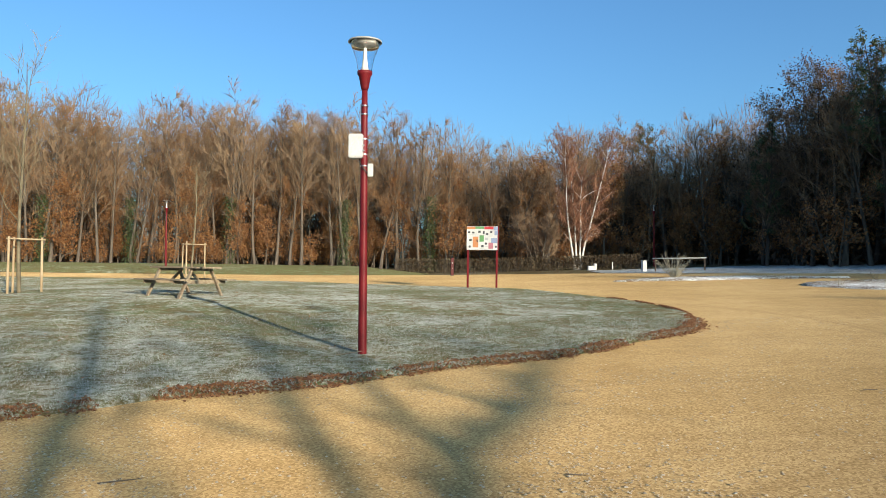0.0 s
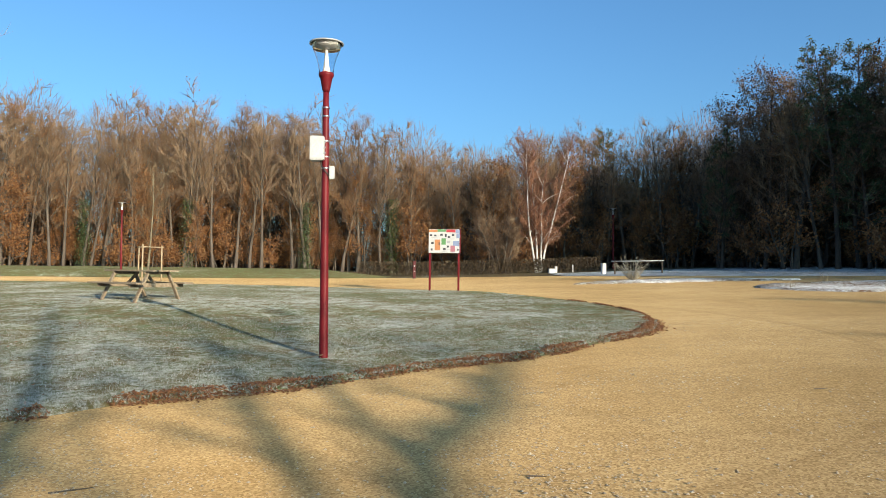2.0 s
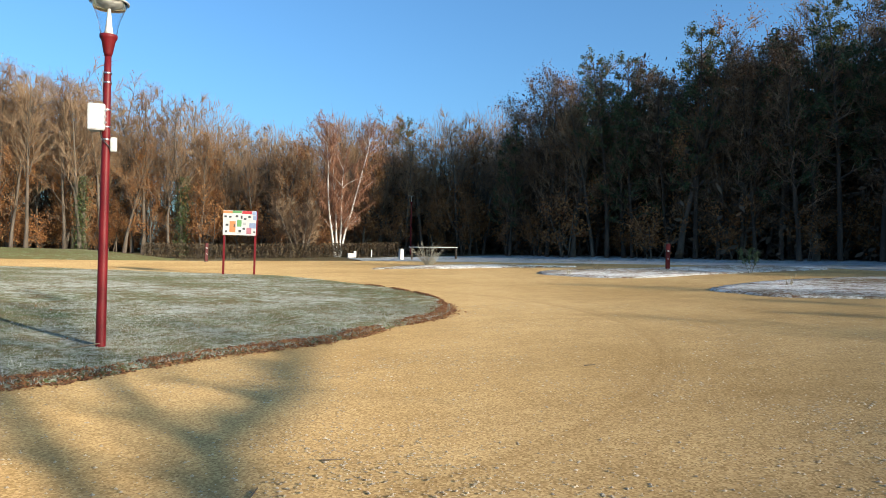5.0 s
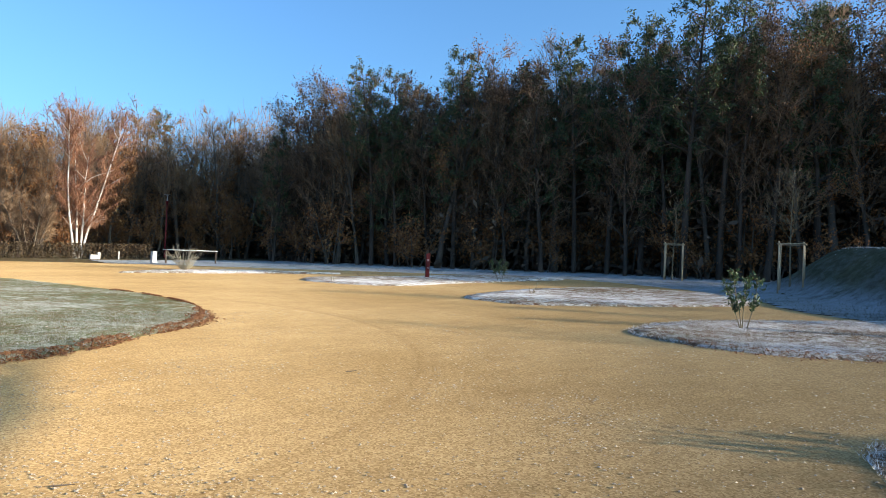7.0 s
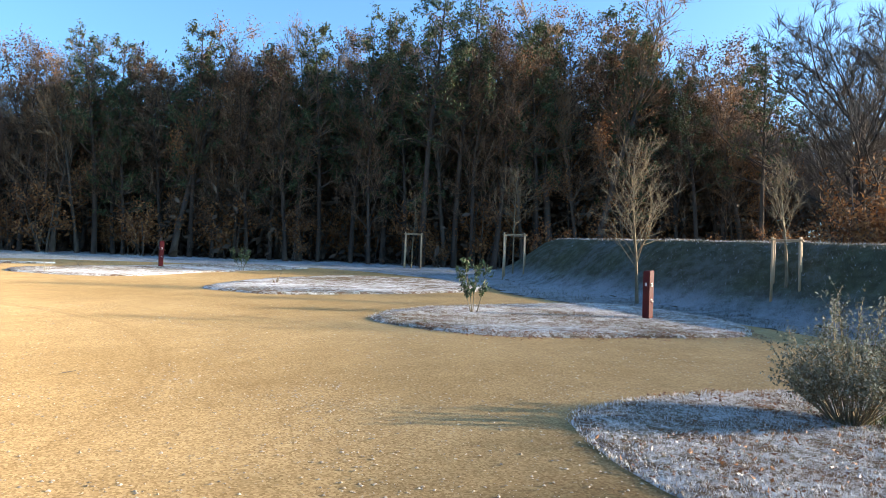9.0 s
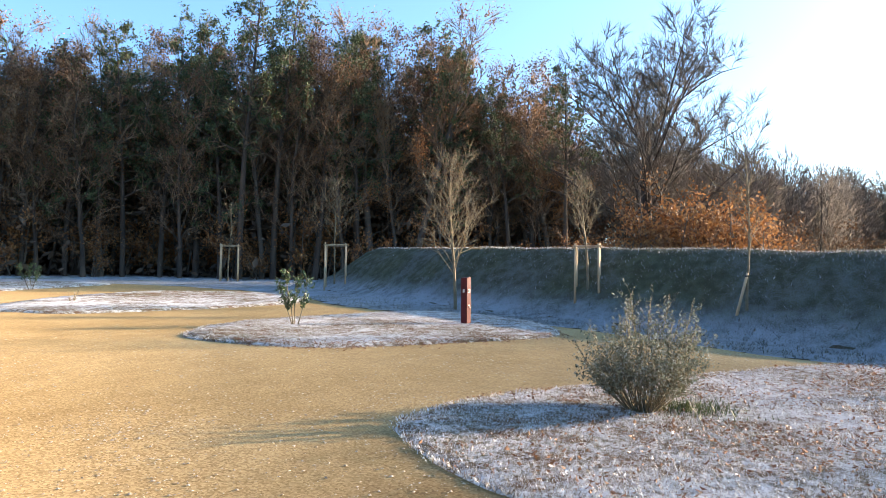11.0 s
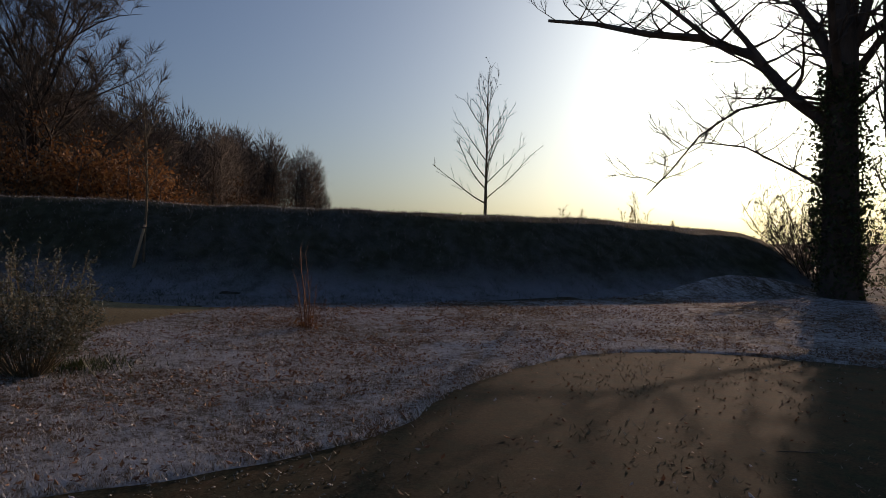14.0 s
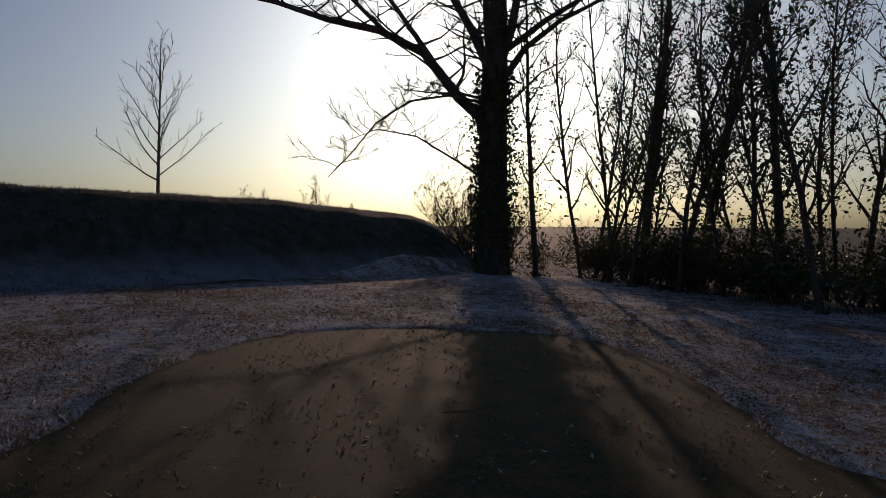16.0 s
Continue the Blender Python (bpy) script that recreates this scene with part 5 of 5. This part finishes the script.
for name, x, z, w, h in (("orange", -0.45, 2.33, 0.34, 0.10), ("green", -0.11, 2.34, 0.34, 0.09), ("red", 0.25, 2.33, 0.36, 0.11), ("blue", 0.52, 2.31, 0.16, 0.14),
                         ("orange", -0.27, 1.78, 0.22, 0.42), ("green", -0.03, 1.92, 0.17, 0.26), ("blue", 0.46, 1.84, 0.24, 0.20), ("pink", 0.33, 1.64, 0.18, 0.24), ("blue", 0.54, 2.14, 0.14, 0.18), ("grey", 0.16, 1.90, 0.13, 0.10),
                         ("photo", -0.53, 2.16, 0.09, 0.07), ("photo", -0.36, 2.15, 0.09, 0.07), ("photo", -0.12, 2.18, 0.10, 0.08), ("photo", 0.05, 2.15, 0.07, 0.12), ("photo", 0.18, 2.09, 0.10, 0.08), ("photo", 0.34, 2.17, 0.09, 0.07),
                         ("photo", -0.47, 1.85, 0.10, 0.08), ("photo", -0.20, 1.83, 0.07, 0.10), ("photo", 0.14, 1.72, 0.09, 0.08), ("photo", 0.0, 1.62, 0.10, 0.09), ("photo", -0.5, 1.60, 0.08, 0.08), ("photo", 0.53, 1.60, 0.07, 0.07),
                         ("grey", -0.44, 2.06, 0.2, 0.015), ("grey", 0.0, 2.03, 0.2, 0.015), ("grey", -0.52, 1.73, 0.14, 0.015), ("grey", -0.02, 1.53, 0.16, 0.015), ("grey", 0.15, 1.60, 0.12, 0.015)):
    part("print_patch", box((x, -0.0735, z), (w, 0.004, h), 0.001), INK[name], board)
board.matrix_world = Matrix.Translation((1.37, 27.8, gz(1.37, 27.8) + 0.05)) @ Matrix.Rotation(math.atan2(-0.74, 0.85) + 0.55, 4, "Z")

# picnic table
table = tagged(new("picnic_table"), "weathered wooden picnic table with fixed benches on the lawn", "picnic table")
for k in range(5):
    part("top_plank", box((0, -0.30 + 0.15 * k, 0.735), (1.85, 0.138, 0.04), 0.006), TIMBER, table)
for s in (-1, 1):
    for k in range(2):
        part("bench_plank", box((0, s * (0.60 + 0.145 * k), 0.44), (1.85, 0.135, 0.04), 0.006), TIMBER, table)
    part("bench_beam", box((s * 0.58, 0, 0.39), (0.045, 1.52, 0.095), 0.006), TIMBER, table)
    part("top_beam", box((s * 0.58, 0, 0.685), (0.045, 0.72, 0.07), 0.006), TIMBER, table)
    part("brace", beam((s * 0.55, 0, 0.40), (s * 0.12, 0, 0.70), 0.045, 0.07), TIMBER, table)
    for q in (-1, 1):
        part("leg", beam((s * 0.625, q * 0.66, -0.06), (s * 0.625, q * 0.27, 0.71), 0.045, 0.095), TIMBER, table)
table.matrix_world = stand(-6.55, 17.75, radians(147), 1.0, -0.06)

# far side: cabinet, barrier and blocks
cab = tagged(new("utility_cabinet"), "small white utility cabinet at the edge of the wood", "cabinet")
part("body", box((0, 0, 0.31), (0.26, 0.22, 0.66), 0.015), WHITE, cab)
part("lid", box((0, 0, 0.655), (0.30, 0.26, 0.03), 0.008), WHITE, cab)
cab.matrix_world = stand(11.6, 42.0, 0.3)
bar = tagged(new("barrier"), "low white barrier rail on two posts", "barrier")
part("rail", pole_bm((-1.5, 0, 0.72), (1.5, 0, 0.78), 0.028, 0.026), WHITE, bar, "", True)
for s in (-1.3, 1.4):
    part("post", box((s, 0, 0.34), (0.09, 0.09, 0.8), 0.01), PINE_SHADE_BARK, bar)
bar.matrix_world = stand(13.4, 41.2, -0.24)
for x, y, h, w in ((9.6, 47.6, 0.28, 0.4), (9.9, 47.7, 0.42, 0.16), (11.0, 47.4, 0.5, 0.07)):
    blk = tagged(new("concrete_block"), "small pale concrete block near the birches", "block", "blocks near the birches")
    part("body", box((0, 0, h / 2 - 0.02), (w, 0.25 if w > 0.1 else 0.07, h + 0.04), 0.012), WHITE, blk)
    blk.matrix_world = stand(x, y, 0.1)


# ---- loose ground cover ----
def heap(name, V, F, material, label, category):
    me = bpy.data.meshes.new(name)
    me.from_pydata(V, [], F)
    me.materials.append(material)
    return tagged(new(name, me), label, category, "", "stuff")


def in_box(poly, r):
    x0, x1 = min(p[0] for p in poly), max(p[0] for p in poly)
    y0, y1 = min(p[1] for p in poly), max(p[1] for p in poly)
    return r.uniform(max(x0, -9), x1), r.uniform(y0, min(y1, 20))


def blades(poly, n, r, keep, h, lift, w=0.005):
    """Three short bent blades a tuft."""
    V, F = [], []
    made = 0
    while made < n:
        x, y = in_box(poly, r)
        if not keep(x, y) or not within(poly, x, y):
            continue
        made += 1
        z = gz(x, y) + lift - 0.012
        for _ in range(3):
            a, hh = r.uniform(0, 6.283), h * r.uniform(0.4, 1.2)
            bx, by = x + r.gauss(0, 0.02), y + r.gauss(0, 0.02)
            cx, cy = math.cos(a), math.sin(a)
            i = len(V)
            V += [(bx - cy * w, by + cx * w, z), (bx + cy * w, by - cx * w, z), (bx + cx * hh * 0.8, by + cy * hh * 0.8, z + hh)]
            F.append((i, i + 1, i + 2))
    return V, F


RIME_GRASS = leafy("rimed_grass_blades", [(0.0, (0.09, 0.12, 0.05)), (0.35, (0.22, 0.235, 0.17)), (0.7, (0.42, 0.43, 0.40)), (1.0, (0.58, 0.585, 0.57))], 0.15)
RIME_PALE = leafy("white_rimed_blades", [(0.0, (0.14, 0.09, 0.045)), (0.35, (0.28, 0.22, 0.15)), (0.6, (0.58, 0.575, 0.56)), (1.0, (0.80, 0.80, 0.80))], 0.12)
LITTER = leafy("fallen_leaves", [(0.0, (0.13, 0.055, 0.028)), (0.5, (0.26, 0.115, 0.05)), (0.78, (0.36, 0.18, 0.085)), (0.9, (0.46, 0.40, 0.36)), (1.0, (0.60, 0.58, 0.58))], 0.1)
r = random.Random(5)
near_lawn = lambda x, y: math.hypot(x, y) < 15 and x > -8 and r.random() < 1.3 - math.hypot(x, y) / 16
V, F = blades(LAWN_EDGE, 34000, r, near_lawn, 0.04, 0.06, 0.004)
heap("lawn_grass", V, F, RIME_GRASS, "short frosted grass of the lawn", "grass")
V, F = blades(ISLE_E, 62000, r, lambda x, y: x > -4 and r.random() < (1.35 - math.hypot(x, y) / 12) * (0.45 if y < -4 else 1.0), 0.038, 0.03, 0.0042)
heap("island_grass", V, F, RIME_PALE, "white-rimed grass of the near island", "grass")
V, F = [], []
for _ in range(11000):
    k = r.randrange(1, len(CREST) - 2)
    (ax, ay, az), (bx, by, bz) = CREST[k], CREST[k + 1]
    u = r.random()
    x, y = ax + (bx - ax) * u + r.gauss(0, 0.35), ay + (by - ay) * u + r.gauss(0, 0.35)
    z, a, hh = gz(x, y) - 0.03, r.uniform(0, 6.283), r.uniform(0.03, 0.09)
    cx, cy = math.cos(a) * 0.008, math.sin(a) * 0.008
    i = len(V)
    V += [(x - cy, y + cx, z), (x + cy, y - cx, z), (x + cx * 4, y + cy * 4, z + hh)]
    F.append((i, i + 1, i + 2))
heap("crest_grass", V, F, RIME_PALE, "frosted grass tufts along the crest of the bank", "grass")
V, F = [], []
while len(F) < 30000:
    x, y = r.uniform(11.5, 24), r.uniform(-17, 13)
    if within(YARD, x, y) or r.random() > 1.25 - (math.hypot(x, y) - 11) / 14 or noise.noise((x * 1.5, y * 1.5, 21)) < -0.22 or (y < -9.5 and x < 12.5):
        continue
    z, hh = gz(x, y) - 0.02, r.uniform(0.03, 0.10)
    for _ in range(2):
        a = r.uniform(0, 6.283)
        cx, cy = math.cos(a), math.sin(a)
        i = len(V)
        V += [(x - cy * 0.007, y + cx * 0.007, z), (x + cy * 0.007, y - cx * 0.007, z), (x + cx * hh * 0.9, y + cy * hh * 0.9, z + hh)]
        F.append((i, i + 1, i + 2))
RIME_BANK = leafy("rimed_bank_blades", [(0.0, (0.05, 0.055, 0.03)), (0.5, (0.12, 0.125, 0.09)), (0.8, (0.27, 0.28, 0.28)), (1.0, (0.42, 0.43, 0.44))], 0.12)
heap("bank_grass", V, F, RIME_BANK, "tufted rimed grass of the verge and bank", "grass")
V, F = blades(ISLE_D, 15000, r, lambda x, y: True, 0.034, 0.05, 0.0045)
heap("island_grass", V, F, RIME_PALE, "white-rimed grass of the round island", "grass")


def litter(spots, r, size=(0.016, 0.036)):
    """Curled fallen leaves lying about."""
    V, F = [], []
    for x, y, z in spots:
        s, a = r.uniform(*size), r.uniform(0, 6.283)
        t = Euler((r.gauss(0, 0.45), r.gauss(0, 0.45), a)).to_matrix()
        i = len(V)
        for p in ((-s, 0, 0.3 * s), (-0.1 * s, 0.55 * s, 0), (s, 0, 0.35 * s), (0.1 * s, -0.55 * s, 0)):
            q = t @ Vector(p)
            V.append((x + q.x, y + q.y, z + q.z + 0.012))
        F += [(i, i + 1, i + 2), (i, i + 2, i + 3)]
    return V, F


spots = []
m = len(LAWN_EDGE)
for k in range(m):
    (ax, ay), (bx, by) = LAWN_EDGE[k], LAWN_EDGE[(k + 1) % m]
    if not (-10 < ax < 6.5 and ay < 20):
        continue
    ln = math.hypot(bx - ax, by - ay)
    nx, ny = -(by - ay) / ln, (bx - ax) / ln           # towards the lawn
    for _ in range(int(ln * 760)):
        u = r.random()
        x, y = ax + (bx - ax) * u, ay + (by - ay) * u
        n = noise.noise((x * 1.1, y * 1.1, 8)) + 0.5 * noise.noise((x * 4.3, y * 4.3, 3))
        if r.random() > 0.6 + 1.3 * n:
            continue
        off = r.gauss(0.05 + 0.05 * n, 0.05 + 0.06 * max(0, 0.4 + n))
        x, y = x + nx * off, y + ny * off
        spots.append((x, y, gz(x, y) - 0.008 + 0.07 * smooth(-0.02, 0.11, off) + r.uniform(0, 0.015)))
RIM = leafy("drifted_leaves", [(0.0, (0.12, 0.05, 0.022)), (0.5, (0.25, 0.105, 0.04)), (1.0, (0.38, 0.19, 0.08))], 0.15)
V, F = litter(spots, r, (0.016, 0.03))
heap("leaf_rim", V, F, RIM, "russet fallen leaves drifted along the lawn's edge", "leaves")
spots = []
while len(spots) < 32000:
    x, y = in_box(ISLE_E, r)
    drift = noise.noise((x * 0.8, y * 0.8, 2)) + 0.6 * noise.noise((x * 3.1, y * 3.1, 6))
    if x > -4 and r.random() < 0.5 + 1.1 * drift and within(ISLE_E, x, y) and r.random() < (1.35 - math.hypot(x - 6, y + 3.5) / 13) * (0.35 if y > 0 else 0.6 if y > -2 else 1.0):
        spots.append((x, y, gz(x, y) + 0.035))
for _ in range(3800):
    x, y = r.uniform(-5, 8), r.uniform(-10, 0.5)
    if r.random() < 0.25 + 0.07 * -y and not within(ISLE_E, x, y) and math.hypot(x, y) > 2.2:
        spots.append((x, y, gz(x, y) + 0.0))
for k in range(len(ISLE_D)):                            # leaves caught along the near rim of the round island
    (ax, ay), (bx, by) = ISLE_D[k - 1], ISLE_D[k]
    if ax < 14.5 and ay < 7:
        for _ in range(26):
            u, o = r.random(), r.gauss(0.05, 0.16)
            x, y = ax + (bx - ax) * u + o, ay + (by - ay) * u + o
            spots.append((x, y, gz(x, y) + (0.05 if within(ISLE_D, x, y) else 0.0)))
for _ in range(260):
    x, y = in_box(LAWN_EDGE, r)
    if within(LAWN_EDGE, x, y) and math.hypot(x, y) < 20:
        spots.append((x, y, gz(x, y) + 0.07))
V, F = litter(spots, r, (0.012, 0.030))
heap("fallen_leaves", V, F, LITTER, "brown fallen leaves lying in frosty grass", "leaves")

V, F = [], []
for _ in range(700):                                   # green weeds at the foot of the round bush
    a, d = r.uniform(0, 6.283), abs(r.gauss(0, 0.28))
    x, y = 7.85 + d * math.cos(a), -0.15 + d * 1.3 * math.sin(a)
    z, b, hh = gz(x, y) + 0.04, r.uniform(0, 6.283), r.uniform(0.03, 0.09)
    cx, cy = math.cos(b), math.sin(b)
    i = len(V)
    V += [(x - cy * 0.006, y + cx * 0.006, z), (x + cy * 0.006, y - cx * 0.006, z), (x + cx * hh * 0.7, y + cy * hh * 0.7, z + hh)]
    F.append((i, i + 1, i + 2))
heap("green_weeds", V, F, IVY, "low green weeds at the foot of the round bush", "weeds")

# pebbles on the gravel, denser in drifts
PEBBLE = surface("pale_pebbles", (0.34, 0.27, 0.175), (0.54, 0.47, 0.37), 8, 60, 0.85, 0, 0.2, 0.002, None, True)
V, F = [], []
count = 0
BEDS = (LAWN_EDGE, ISLE_D, ISLE_E)
while count < 32000:
    d, a = 1.4 + 14.7 * r.random() ** 1.5, radians(r.uniform(-115, 45))
    x, y = -math.sin(a) * d, math.cos(a) * d
    drift = noise.noise((x * 0.55, y * 0.55, 9)) + 0.6 * noise.noise((x * 1.9, y * 1.9, 4))
    if r.random() > 0.22 + 1.2 * max(0, drift) or any(within(p, x, y) for p in BEDS) or y < -1.5:
        continue
    count += 1
    s = 0.0048 + 0.011 * r.random() ** 3
    z = gz(x, y) + s * 0.3
    t = r.uniform(0, 6.283)
    sx, sy, sz = s * r.uniform(0.8, 1.5), s * r.uniform(0.7, 1.1), s * r.uniform(0.5, 0.8)
    ca, sa = math.cos(t), math.sin(t)
    i = len(V)
    for px, py, pz in ((1, 0, 0), (0.1, 1, 0.1), (-1, 0.1, 0), (0, -1, -0.1), (0.1, 0, 1)):
        V.append((x + ca * px * sx - sa * py * sy, y + sa * px * sx + ca * py * sy, z + pz * sz))
    F += [(i, i + 1, i + 4), (i + 1, i + 2, i + 4), (i + 2, i + 3, i + 4), (i + 3, i, i + 4)]
heap("pebbles", V, F, PEBBLE, "pale pebbles lying loose on the gravel", "pebbles")

# sparse moss and dead grass in the trodden corner near the hedgerow
V, F = [], []
for _ in range(9000):
    x, y = r.uniform(-5, 8), r.uniform(-10, 0)
    if noise.noise((x * 0.9, y * 0.9, 13)) < 0.02 or within(ISLE_E, x, y) or math.hypot(x, y) < 2.4:
        continue
    z, a, hh = gz(x, y) - 0.005, r.uniform(0, 6.283), r.uniform(0.015, 0.04)
    for _ in range(2):
        a += 2
        cx, cy = math.cos(a), math.sin(a)
        i = len(V)
        V += [(x - cy * 0.006, y + cx * 0.006, z), (x + cy * 0.006, y - cx * 0.006, z), (x + cx * hh * 1.3, y + cy * hh * 1.3, z + hh)]
        F.append((i, i + 1, i + 2))
MOSS = leafy("dead_grass_and_moss", [(0.0, (0.07, 0.06, 0.02)), (0.6, (0.14, 0.12, 0.05)), (1.0, (0.42, 0.40, 0.34))], 0.12)
heap("trodden_grass", V, F, MOSS, "sparse trodden grass and moss on the gravel", "grass")

# sticks lying on the gravel
for k, (x, y, a, ln) in enumerate(((-2.15, 4.75, 0.4, 0.28), (0.35, 4.4, 1.2, 0.2), (0.9, 4.9, 0.1, 0.14), (1.9, -3.5, 0.2, 0.35), (3.4, -4.8, 1.0, 0.3), (4.4, 7.4, 0.2, 0.2))):
    g = Grower(200 + k)
    p = g.path(Vector((-ln / 2, 0, 0.006)), Vector((1, 0, 0)), ln, 5, 0.12)
    for q in p:
        q.z = 0.008
    g.tube(g.wood, p, [0.005, 0.006, 0.005, 0.005, 0.004, 0.002], 5)
    g.spike(g.wood, p[2], p[2] + Vector((0.04, 0.05, 0.01)), 0.003)
    st = tagged(new("stick", g.mesh("stick", g.wood, BARK)), "thin broken twig lying on the gravel", "twig", "twigs on the gravel")
    st.matrix_world = Matrix.Translation((x, y, gz(x, y))) @ Matrix.Rotation(a, 4, "Z")
